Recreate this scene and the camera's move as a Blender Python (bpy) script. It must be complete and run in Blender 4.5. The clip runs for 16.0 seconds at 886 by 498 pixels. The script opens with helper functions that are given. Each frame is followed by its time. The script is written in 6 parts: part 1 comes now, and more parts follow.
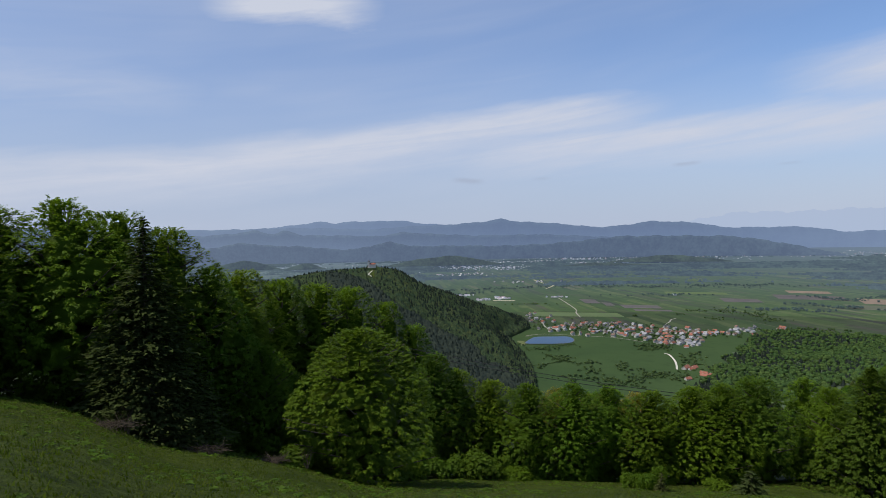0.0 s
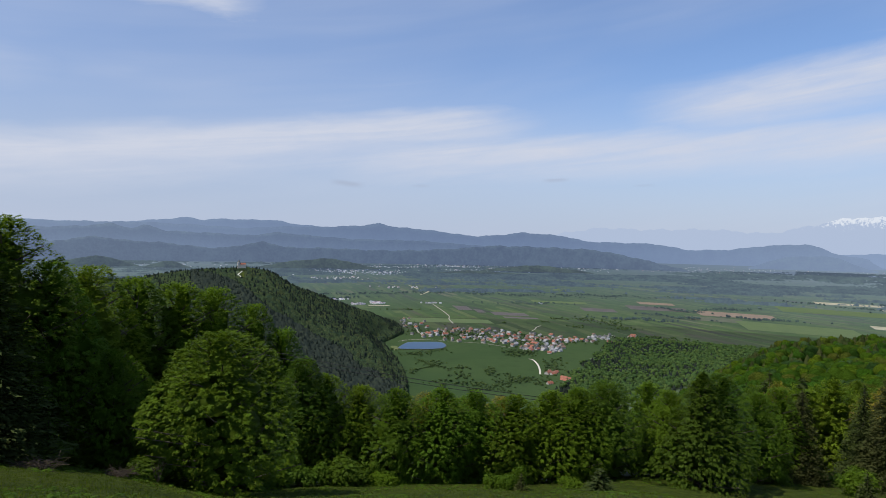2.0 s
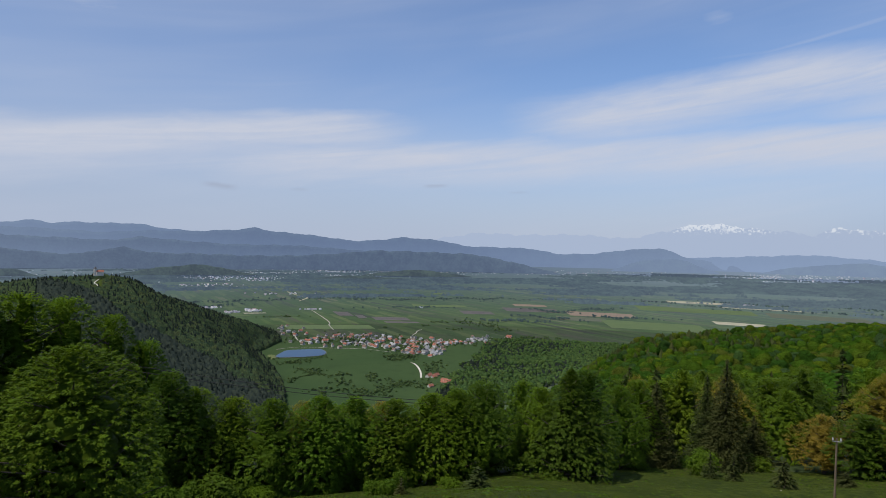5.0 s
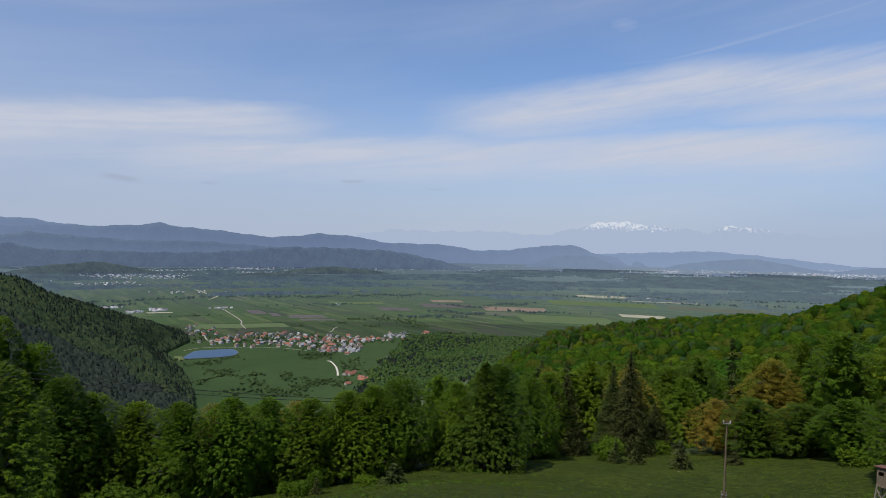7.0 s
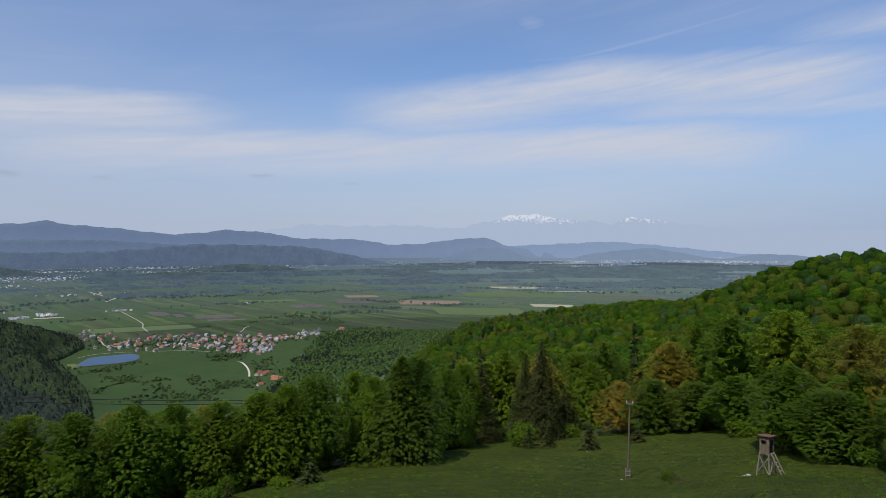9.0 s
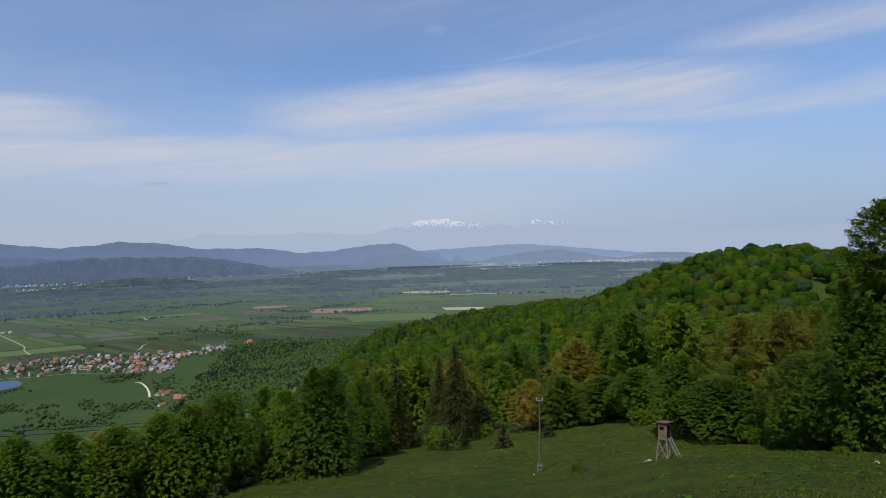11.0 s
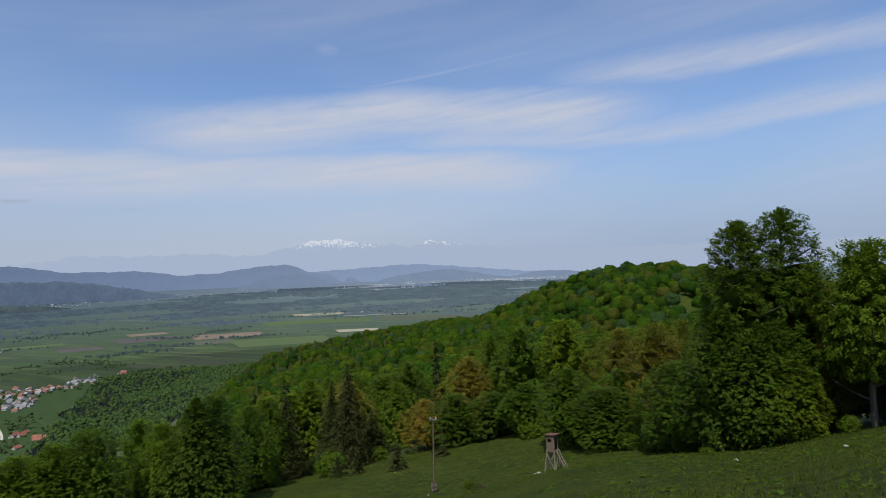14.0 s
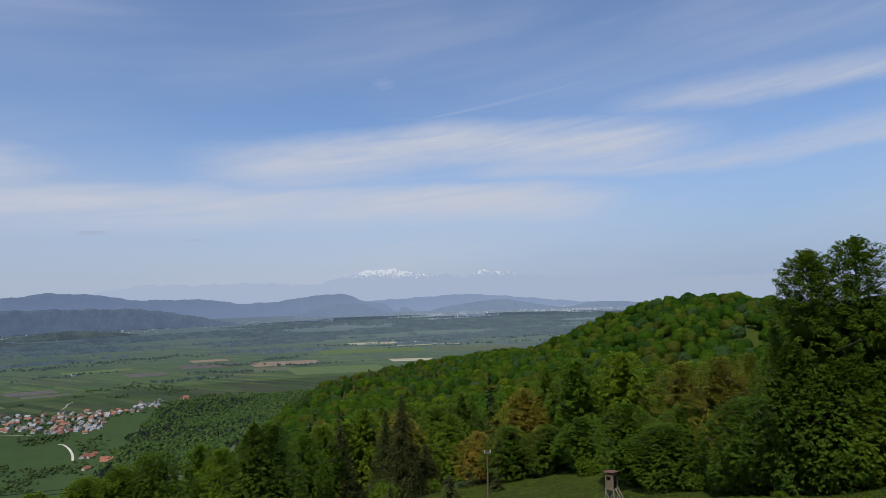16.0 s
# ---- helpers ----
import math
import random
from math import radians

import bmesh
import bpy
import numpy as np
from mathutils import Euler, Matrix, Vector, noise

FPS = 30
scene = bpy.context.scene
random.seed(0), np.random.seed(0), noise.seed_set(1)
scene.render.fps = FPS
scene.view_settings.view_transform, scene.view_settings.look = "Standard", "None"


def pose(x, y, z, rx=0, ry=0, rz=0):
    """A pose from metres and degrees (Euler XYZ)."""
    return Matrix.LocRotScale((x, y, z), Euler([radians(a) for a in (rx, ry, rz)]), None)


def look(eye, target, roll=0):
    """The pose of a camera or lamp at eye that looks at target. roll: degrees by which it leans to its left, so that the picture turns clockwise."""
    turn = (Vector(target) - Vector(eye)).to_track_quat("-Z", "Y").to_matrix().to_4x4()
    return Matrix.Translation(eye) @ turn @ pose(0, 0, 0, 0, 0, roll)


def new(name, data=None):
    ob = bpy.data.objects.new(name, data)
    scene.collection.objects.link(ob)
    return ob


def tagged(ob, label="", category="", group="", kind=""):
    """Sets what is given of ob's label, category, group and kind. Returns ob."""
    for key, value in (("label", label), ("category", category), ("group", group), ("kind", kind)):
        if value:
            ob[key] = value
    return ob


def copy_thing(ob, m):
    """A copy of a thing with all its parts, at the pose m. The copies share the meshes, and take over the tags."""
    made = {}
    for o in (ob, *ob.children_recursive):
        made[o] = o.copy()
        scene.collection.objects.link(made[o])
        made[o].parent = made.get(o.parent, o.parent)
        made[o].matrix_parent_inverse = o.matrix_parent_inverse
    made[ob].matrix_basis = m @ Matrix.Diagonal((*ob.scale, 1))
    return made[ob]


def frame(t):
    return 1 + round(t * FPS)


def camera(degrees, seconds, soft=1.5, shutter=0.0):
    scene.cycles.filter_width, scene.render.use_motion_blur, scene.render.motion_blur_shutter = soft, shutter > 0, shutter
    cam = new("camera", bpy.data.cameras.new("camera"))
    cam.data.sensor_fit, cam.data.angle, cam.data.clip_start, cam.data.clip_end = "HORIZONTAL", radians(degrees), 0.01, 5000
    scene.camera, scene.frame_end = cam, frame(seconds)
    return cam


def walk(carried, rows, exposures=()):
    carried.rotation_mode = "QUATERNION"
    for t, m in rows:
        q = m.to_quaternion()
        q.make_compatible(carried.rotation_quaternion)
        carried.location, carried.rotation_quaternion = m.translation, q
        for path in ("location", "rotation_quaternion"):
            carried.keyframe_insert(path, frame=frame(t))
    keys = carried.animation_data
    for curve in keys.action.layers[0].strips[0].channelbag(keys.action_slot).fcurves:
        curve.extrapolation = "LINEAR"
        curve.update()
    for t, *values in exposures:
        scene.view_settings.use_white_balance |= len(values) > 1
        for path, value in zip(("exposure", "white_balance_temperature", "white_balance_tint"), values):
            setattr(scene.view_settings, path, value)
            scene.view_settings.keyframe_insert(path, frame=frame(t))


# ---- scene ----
cam = camera(72.6, 16.0, soft=0.7)
EYE = 1.6
# seconds, x, y, yaw, tilt from straight down, roll
ROWS = [
    (0, 0.000, 0.550, -0.02, 89.18, 1.24),
    (0.5, 0.030, 0.549, -3.12, 88.97, 0.34),
    (1, 0.061, 0.546, -6.41, 89.11, -1.06),
    (1.5, 0.087, 0.543, -9.09, 89.30, -1.48),
    (2, 0.111, 0.539, -11.63, 89.63, -1.20),
    (2.5, 0.131, 0.534, -13.78, 89.91, -2.01),
    (3, 0.149, 0.529, -15.75, 90.09, -1.46),
    (3.5, 0.166, 0.524, -17.52, 90.19, -1.45),
    (4, 0.181, 0.519, -19.24, 90.22, -1.31),
    (6.5, 0.265, 0.482, -28.76, 90.22, -1.05),
    (7, 0.281, 0.473, -30.72, 90.09, -1.01),
    (7.5, 0.296, 0.463, -32.63, 90.08, -0.54),
    (8, 0.312, 0.453, -34.53, 89.99, -0.19),
    (8.5, 0.327, 0.442, -36.51, 89.77, 0.02),
    (9, 0.345, 0.428, -38.84, 89.60, 0.00),
    (9.5, 0.362, 0.414, -41.14, 89.48, -0.44),
    (10, 0.376, 0.401, -43.15, 89.48, 0.24),
    (12.5, 0.439, 0.331, -52.96, 91.15, 2.65),
    (13, 0.448, 0.320, -54.42, 91.33, 2.78),
    (13.5, 0.456, 0.308, -55.89, 91.34, 2.30),
    (14, 0.464, 0.296, -57.36, 91.60, 2.18),
    (14.5, 0.467, 0.290, -58.07, 92.79, 1.83),
    (15, 0.461, 0.299, -56.93, 93.94, 1.41),
    (15.5, 0.450, 0.317, -54.76, 94.46, 1.42),
    (16, 0.436, 0.335, -52.28, 94.60, 1.84),
]
walk(cam, [(t, pose(x, y, EYE, tilt, roll, yaw)) for t, x, y, yaw, tilt, roll in ROWS],
     [(0, 0.07), (1, 0.12), (2, 0.13), (3.5, 0.06), (7, -0.02), (10, -0.03), (13, -0.05), (16, -0.08)])

# ---- light ----
SUN_AZ, SUN_EL = -102.0, 60.0      # degrees clockwise from +y, degrees up
sun_data = bpy.data.lights.new("sun", "SUN")
sun_data.energy, sun_data.angle, sun_data.color = 4.2, radians(0.6), (1.0, 0.94, 0.84)
sun = new("sun", sun_data)
sun_from = Vector((math.sin(radians(SUN_AZ)) * math.cos(radians(SUN_EL)), math.cos(radians(SUN_AZ)) * math.cos(radians(SUN_EL)), math.sin(radians(SUN_EL))))
sun.matrix_world = look(sun_from * 100, (0, 0, 0))


class Nodes:
    """A short way to write node trees."""

    def __init__(self, tree):
        self.tree = tree
        tree.nodes.clear()

    def add(self, kind, _inputs=None):
        n = self.tree.nodes.new(kind)
        for key, value in (_inputs or {}).items():
            self.put(n.inputs[key], value)
        return n

    def put(self, socket, value):
        if isinstance(value, bpy.types.NodeSocket):
            self.tree.links.new(value, socket)
        else:
            socket.default_value = value

    def uv(self, name):
        n = self.tree.nodes.new("ShaderNodeUVMap")
        n.uv_map = name
        return n.outputs[0]

    def math(self, op, a, b=None, c=None, clamp=False):
        n = self.tree.nodes.new("ShaderNodeMath")
        n.operation, n.use_clamp = op, clamp
        for i, v in enumerate((a, b, c)):
            if v is not None:
                self.put(n.inputs[i], v)
        return n.outputs[0]

    def mix(self, fac, a, b, blend="MIX"):
        n = self.tree.nodes.new("ShaderNodeMix")
        n.data_type, n.blend_type = "RGBA", blend
        self.put(n.inputs[0], fac)
        self.put(n.inputs[6], a if isinstance(a, bpy.types.NodeSocket) else (*a, 1))
        self.put(n.inputs[7], b if isinstance(b, bpy.types.NodeSocket) else (*b, 1))
        return n.outputs[2]

    def ramp(self, fac, stops, interpolation="LINEAR"):
        n = self.tree.nodes.new("ShaderNodeValToRGB")
        n.color_ramp.interpolation = interpolation
        while len(n.color_ramp.elements) < len(stops):
            n.color_ramp.elements.new(0.5)
        for e, (at, col) in zip(n.color_ramp.elements, stops):
            e.position = at
            e.color = (*col, 1) if isinstance(col, tuple) else (col, col, col, 1)
        self.put(n.inputs[0], fac)
        return n.outputs[0]

    def smooth(self, v, lo, hi):
        n = self.tree.nodes.new("ShaderNodeMapRange")
        n.interpolation_type = "SMOOTHSTEP"
        self.put(n.inputs[0], v)
        n.inputs[1].default_value, n.inputs[2].default_value = lo, hi
        return n.outputs[0]

    def noise(self, vec, scale, detail=4.0, rough=0.55, distort=0.0):
        n = self.add("ShaderNodeTexNoise", {"Scale": scale, "Detail": detail, "Roughness": rough, "Distortion": distort})
        if vec is not None:
            self.put(n.inputs["Vector"], vec)
        return n.outputs[0]


# ---- sky: clear air with bands of thin high cloud over a milky horizon ----
world = bpy.data.worlds.new("sky")
scene.world = world
world.use_nodes = True
w = Nodes(world.node_tree)
sky = w.add("ShaderNodeTexSky")
sky.sky_type, sky.sun_disc, sky.sun_elevation, sky.sun_rotation = "NISHITA", False, radians(SUN_EL), radians(SUN_AZ % 360)
sky.altitude, sky.air_density, sky.dust_density, sky.ozone_density = 300.0, 1.0, 0.6, 2.0
way = w.add("ShaderNodeTexCoord").outputs["Generated"]
sep = w.add("ShaderNodeSeparateXYZ", {0: way})
flat = w.math("SQRT", w.math("ADD", w.math("MULTIPLY", sep.outputs[0], sep.outputs[0]), w.math("MULTIPLY", sep.outputs[1], sep.outputs[1])))
azim = w.math("MULTIPLY", w.math("ARCTAN2", sep.outputs[0], sep.outputs[1]), 57.29578)
elev = w.math("MULTIPLY", w.math("ARCTAN2", sep.outputs[2], flat), 57.29578)
slant = w.math("SUBTRACT", w.math("MULTIPLY", elev, 0.16), w.math("MULTIPLY", azim, 0.018))
wisp_at = w.add("ShaderNodeCombineXYZ", {0: w.math("MULTIPLY", azim, 0.035), 1: slant, 2: 0.0}).outputs[0]
wisp = w.noise(wisp_at, 2.2, 7.0, 0.58, 0.5)
broad = w.noise(wisp_at, 0.8, 3.0, 0.5, 0.3)
fine = w.noise(wisp_at, 7.0, 6.0, 0.62, 0.8)
# long fibres drawn out by the wind
comb_at = w.add("ShaderNodeCombineXYZ", {0: w.math("MULTIPLY", azim, 0.022), 1: w.math("MULTIPLY", slant, 1.9), 2: 3.0}).outputs[0]
fibre = w.noise(comb_at, 2.0, 5.0, 0.52, 1.2)


def streak(line, low, high, strength, jitter=2.2, ease=(9, 5)):
    """A band of cloud along a line of (azimuth, elevation); soft by low degrees under it and high degrees over it."""
    ends = [(-80, line[0][1])] + list(line) + [(130, line[-1][1])]
    mid = w.ramp(w.math("DIVIDE", w.math("ADD", azim, 80.0), 210.0), [((a + 80) / 210, e / 30) for a, e in ends], "B_SPLINE" if jitter > 1 else "LINEAR")
    off = w.math("SUBTRACT", elev, w.math("MULTIPLY", mid, 30.0))
    off = w.math("ADD", off, w.math("MULTIPLY", w.math("SUBTRACT", wisp, 0.5), jitter))
    band = w.math("MULTIPLY", w.smooth(off, -low, 0.0), w.smooth(off, high, 0.0))
    reach = w.math("MULTIPLY", w.smooth(azim, line[0][0] - ease[0], line[0][0] + ease[1]), w.smooth(azim, line[-1][0] + ease[0], line[-1][0] - ease[1]))
    grain = w.math("ADD", 0.42, w.math("ADD", w.math("MULTIPLY", fine, 0.50), w.math("MULTIPLY", w.smooth(fibre, 0.25, 0.72), 0.42)))
    return w.math("MULTIPLY", w.math("MULTIPLY", band, reach), w.math("MULTIPLY", grain, strength))


bands = [
    streak([(-60, 4.5), (-36, 5.8), (-20, 7.4), (-10, 9.0), (1, 10.4), (12, 11.2), (16, 11.4)], 5.4, 2.6, 0.95),
    streak([(4, 8.2), (19, 9.0), (30, 9.2), (45, 9.8), (61, 9.0), (66, 8.8)], 4.4, 2.4, 0.90),
    streak([(34, 12.0), (45, 14.0), (53, 14.8), (61, 14.4), (68, 13.8), (73, 13.6)], 4.6, 3.0, 0.92),
    streak([(57, 11.8), (71, 11.1), (81, 10.8), (87, 11.6), (110, 12.6)], 1.4, 2.6, 0.60, 1.7),
    streak([(72, 16.2), (79, 16.9), (92, 16.4), (110, 15.5)], 1.8, 2.6, 0.68, 1.9),
    streak([(-19, 20.4), (-8, 20.9)], 2.2, 5.0, 1.2, 4.0, (5, 4)),
    streak([(51, 16.8), (60, 18.2), (68, 19.5)], 0.35, 0.35, 0.32, 0.3),
    streak([(46.4, 20.0), (47.8, 20.1)], 0.8, 1.0, 0.30, 3.0, (1.6, 0.7)),
    streak([(-60, 16.0), (-40, 13.5), (-24, 12.5)], 3.5, 5.0, 0.35, 4.0),
    streak([(-25.4, 6.0), (-24.8, 6.1)], 0.3, 0.3, 0.7, 1.0, (0.6, 0.3)),
]
cloud = bands[0]
for b in bands[1:]:
    cloud = w.math("MAXIMUM", cloud, b)
veil = w.math("ADD", 0.05, w.math("MULTIPLY", w.smooth(broad, 0.32, 0.72), w.math("ADD", 0.16, w.math("MULTIPLY", w.smooth(fibre, 0.30, 0.75), 0.10))))
cloud = w.math("MAXIMUM", cloud, veil, clamp=True)
scud = [streak([(1.6, 5.7), (3.4, 5.5)], 0.45, 0.35, 0.8, 0.9, (1.0, 0.4)), streak([(21.4, 6.2), (22.8, 6.3)], 0.35, 0.25, 0.7, 0.8, (0.8, 0.3)), streak([(9.0, 5.5), (9.8, 5.5)], 0.25, 0.2, 0.5, 0.8, (0.8, 0.3)), streak([(29.5, 5.7), (30.4, 5.7)], 0.25, 0.2, 0.4, 0.8, (0.8, 0.3))]
dim = scud[0]
for b in scud[1:]:
    dim = w.math("MAXIMUM", dim, b)
milk = w.math("MULTIPLY", w.smooth(elev, 17.0, -1.0), 0.97)
milky = w.mix(w.smooth(azim, 40.0, 88.0), (4.3, 5.0, 6.5), (3.1, 4.15, 6.25))
air = w.mix(1.0, sky.outputs[0], (1.13, 1.30, 1.55), "MULTIPLY")
air = w.mix(w.math("MULTIPLY", w.smooth(azim, 46.0, -24.0), 0.60), air, (2.6, 3.55, 5.75))
veiled = w.mix(milk, air, milky)
veiled = w.mix(cloud, veiled, (5.9, 6.3, 7.4))
veiled = w.mix(w.math("MULTIPLY", dim, 0.6, clamp=True), veiled, (3.7, 4.2, 5.4))
w.add("ShaderNodeOutputWorld", {0: w.add("ShaderNodeBackground", {"Color": veiled, "Strength": 0.095}).outputs[0]})

# ---- materials ----


def material(name):
    m = bpy.data.materials.new(name)
    m.use_nodes = True
    return m, Nodes(m.node_tree)


def surface(n, colour, rough=0.8, normal=None, spec=0.3, metal=0.0):
    ins = {"Base Color": colour if isinstance(colour, bpy.types.NodeSocket) else (*colour, 1), "Roughness": rough, "Specular IOR Level": spec, "Metallic": metal}
    if normal is not None:
        ins["Normal"] = normal
    b = n.add("ShaderNodeBsdfPrincipled", ins)
    n.add("ShaderNodeOutputMaterial", {0: b.outputs[0]})


def plain_material(name, a, b, scale=6.0, rough=0.8, bump=0.3, spec=0.3, metal=0.0, grain=None):
    """Two tones mixed by noise at two sizes, with a little relief."""
    m, n = material(name)
    at = n.add("ShaderNodeTexCoord").outputs["Object"]
    if grain:
        at = n.add("ShaderNodeMapping", {0: at, 3: grain}).outputs[0]
    big, small = n.noise(at, scale), n.noise(at, scale * 7, 5.0)
    t = n.math("ADD", n.math("MULTIPLY", big, 0.6), n.math("MULTIPLY", small, 0.4))
    col = n.mix(n.smooth(t, 0.32, 0.68), a, b)
    nor = n.add("ShaderNodeBump", {"Strength": bump, "Distance": 0.02, "Height": small}).outputs[0]
    surface(n, col, rough, nor, spec, metal)
    return m


def leaf_material(name, tones, through_light=0.35, gloss=0.07, grain=0.55, fleck=None):
    """Leaves: the tone differs from tree to tree and from spray to spray; light comes through them.
    fleck: size in metres and depth of the leafage on crowns too far off for single leaves."""
    m, n = material(name)
    uv = n.add("ShaderNodeSeparateXYZ", {0: n.uv("tone")})
    tree = n.math("FRACT", n.math("ADD", n.add("ShaderNodeObjectInfo").outputs["Random"], uv.outputs[0]))
    k = len(tones)
    col = n.ramp(tree, [((i + 0.5) / k, t) for i, t in enumerate(tones)])
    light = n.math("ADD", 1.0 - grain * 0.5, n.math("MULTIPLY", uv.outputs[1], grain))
    ins = {"Roughness": 0.55, "Specular IOR Level": gloss}
    if fleck:
        at = n.add("ShaderNodeTexCoord").outputs["Object"]
        spray = n.noise(at, 1.0 / fleck[0], 4.0, 0.62)
        light = n.math("MULTIPLY", light, n.math("ADD", 1.0 - fleck[1], n.math("MULTIPLY", n.smooth(spray, 0.34, 0.66), 2 * fleck[1])))
        ins["Normal"] = n.add("ShaderNodeBump", {"Strength": 0.9, "Distance": fleck[0] * 0.5, "Height": spray}).outputs[0]
    col = n.mix(1.0, col, n.add("ShaderNodeCombineColor", {0: light, 1: light, 2: n.math("MULTIPLY", light, 0.95)}).outputs[0], "MULTIPLY")
    base = n.add("ShaderNodeBsdfPrincipled", {"Base Color": col, **ins})
    back = n.add("ShaderNodeBsdfTranslucent", {"Color": n.mix(0.5, col, (0.150, 0.240, 0.012))})
    n.add("ShaderNodeOutputMaterial", {0: n.add("ShaderNodeMixShader", {0: through_light, 1: base.outputs[0], 2: back.outputs[0]}).outputs[0]})
    return m


M_LEAF = leaf_material("leaves_beech", [(0.070, 0.128, 0.010), (0.090, 0.148, 0.010), (0.080, 0.126, 0.010)], 0.46)
M_LIME = leaf_material("leaves_fresh", [(0.096, 0.166, 0.011), (0.124, 0.178, 0.011), (0.082, 0.156, 0.012)], 0.46)
M_DARK = leaf_material("leaves_hornbeam", [(0.050, 0.096, 0.010), (0.062, 0.112, 0.010), (0.060, 0.100, 0.010)], 0.40)
M_BRONZE = leaf_material("leaves_bronze", [(0.190, 0.150, 0.020), (0.166, 0.150, 0.018), (0.205, 0.150, 0.022)])
M_OLIVE = leaf_material("leaves_olive", [(0.118, 0.120, 0.014), (0.132, 0.116, 0.015), (0.106, 0.120, 0.014)])
M_NEEDLE = leaf_material("needles", [(0.038, 0.052, 0.018), (0.043, 0.055, 0.018), (0.050, 0.056, 0.020)], 0.12, 0.0)
M_FOREST = leaf_material("leaves_forest", [(0.028, 0.067, 0.006), (0.058, 0.095, 0.007), (0.018, 0.048, 0.007), (0.070, 0.100, 0.008), (0.030, 0.073, 0.008), (0.019, 0.050, 0.008), (0.037, 0.073, 0.007),
                                           (0.060, 0.070, 0.012), (0.045, 0.086, 0.007), (0.016, 0.040, 0.007), (0.040, 0.071, 0.028), (0.026, 0.062, 0.007), (0.060, 0.070, 0.012)], 0.25, 0.0, grain=0.8, fleck=(0.8, 0.5))
# far leaves and needles greyed and blued: haze put into the base colour
M_FARWOOD = leaf_material("leaves_far_hazed", [(0.031, 0.048, 0.025), (0.040, 0.057, 0.026), (0.024, 0.039, 0.025), (0.045, 0.058, 0.026), (0.033, 0.052, 0.025), (0.027, 0.044, 0.026)], 0.1, 0.0, 0.2, (2.6, 0.38))
M_FARFIR = leaf_material("needles_far_hazed", [(0.020, 0.028, 0.026), (0.025, 0.033, 0.028), (0.030, 0.039, 0.030)], 0.05, 0.0, 0.3)
M_BARK = plain_material("bark", (0.060, 0.045, 0.032), (0.13, 0.11, 0.09), 4.0, 0.9, 0.8, grain=(1, 1, 0.2))
M_PALEBARK = plain_material("bark_pale", (0.085, 0.072, 0.056), (0.17, 0.15, 0.12), 4.0, 0.9, 0.8, grain=(1, 1, 0.2))
M_GREYWOOD = plain_material("weathered_wood", (0.100, 0.076, 0.052), (0.19, 0.150, 0.105), 3.0, 0.85, 0.6, grain=(6, 6, 0.6))
M_PALEWOOD = plain_material("sun_bleached_wood", (0.125, 0.108, 0.088), (0.235, 0.208, 0.172), 3.0, 0.85, 0.6, grain=(6, 6, 0.6))
M_POLEWOOD = plain_material("pole_wood", (0.085, 0.062, 0.040), (0.155, 0.118, 0.080), 3.0, 0.85, 0.6, grain=(6, 6, 0.4))
M_RUST = plain_material("brown_roof_felt", (0.095, 0.044, 0.030), (0.145, 0.070, 0.050), 5.0, 0.8, 0.3)
# near-black colour in place of shade inside the houses and the stand
M_BLACK = plain_material("inside_shade", (0.012, 0.011, 0.010), (0.025, 0.022, 0.02), 3.0, 0.9, 0.2)
M_STEEL = plain_material("galvanised_steel", (0.20, 0.20, 0.20), (0.30, 0.30, 0.30), 8.0, 0.6, 0.1, 0.4, 0.3)
M_CERAMIC = plain_material("white_ceramic", (0.30, 0.30, 0.30), (0.42, 0.42, 0.41), 8.0, 0.3, 0.05)
M_CONCRETE = plain_material("concrete", (0.11, 0.095, 0.08), (0.19, 0.165, 0.14), 5.0, 0.9, 0.4)
M_STONE = plain_material("limestone", (0.20, 0.19, 0.17), (0.36, 0.34, 0.31), 4.0, 0.9, 0.6)
M_WIRE = plain_material("cable_sheath", (0.018, 0.018, 0.02), (0.03, 0.03, 0.03), 5.0, 0.6, 0.1)
M_TWIG = plain_material("dead_twigs", (0.045, 0.034, 0.022), (0.088, 0.068, 0.046), 5.0, 0.9, 0.3)
M_PLASTER = plain_material("house_plaster", (0.34, 0.325, 0.30), (0.50, 0.48, 0.45), 0.4, 0.9, 0.1)
M_TILE_RED = plain_material("roof_tiles_red", (0.19, 0.072, 0.048), (0.31, 0.125, 0.085), 0.5, 0.85, 0.2)
M_TILE_BROWN = plain_material("roof_tiles_brown", (0.13, 0.085, 0.065), (0.21, 0.14, 0.11), 0.5, 0.85, 0.2)
M_TILE_GREY = plain_material("roof_tiles_grey", (0.20, 0.20, 0.21), (0.34, 0.34, 0.35), 0.5, 0.8, 0.2)
M_TILE_DARK = plain_material("roof_tiles_dark", (0.07, 0.07, 0.075), (0.12, 0.12, 0.125), 0.5, 0.8, 0.2)
M_GRAVEL = plain_material("gravel", (0.42, 0.39, 0.33), (0.50, 0.47, 0.41), 0.5, 0.95, 0.2)
M_DUST = plain_material("dusty_lane", (0.22, 0.205, 0.17), (0.32, 0.30, 0.26), 0.5, 0.95, 0.2)
M_CLAY = plain_material("ploughed_brown", (0.155, 0.118, 0.088), (0.20, 0.15, 0.11), 0.02, 0.95, 0.1)
M_PEAT = plain_material("ploughed_dark", (0.060, 0.055, 0.055), (0.095, 0.085, 0.08), 0.02, 0.95, 0.1)
M_STRAW = plain_material("pale_field", (0.25, 0.235, 0.165), (0.33, 0.31, 0.225), 0.02, 0.95, 0.1)
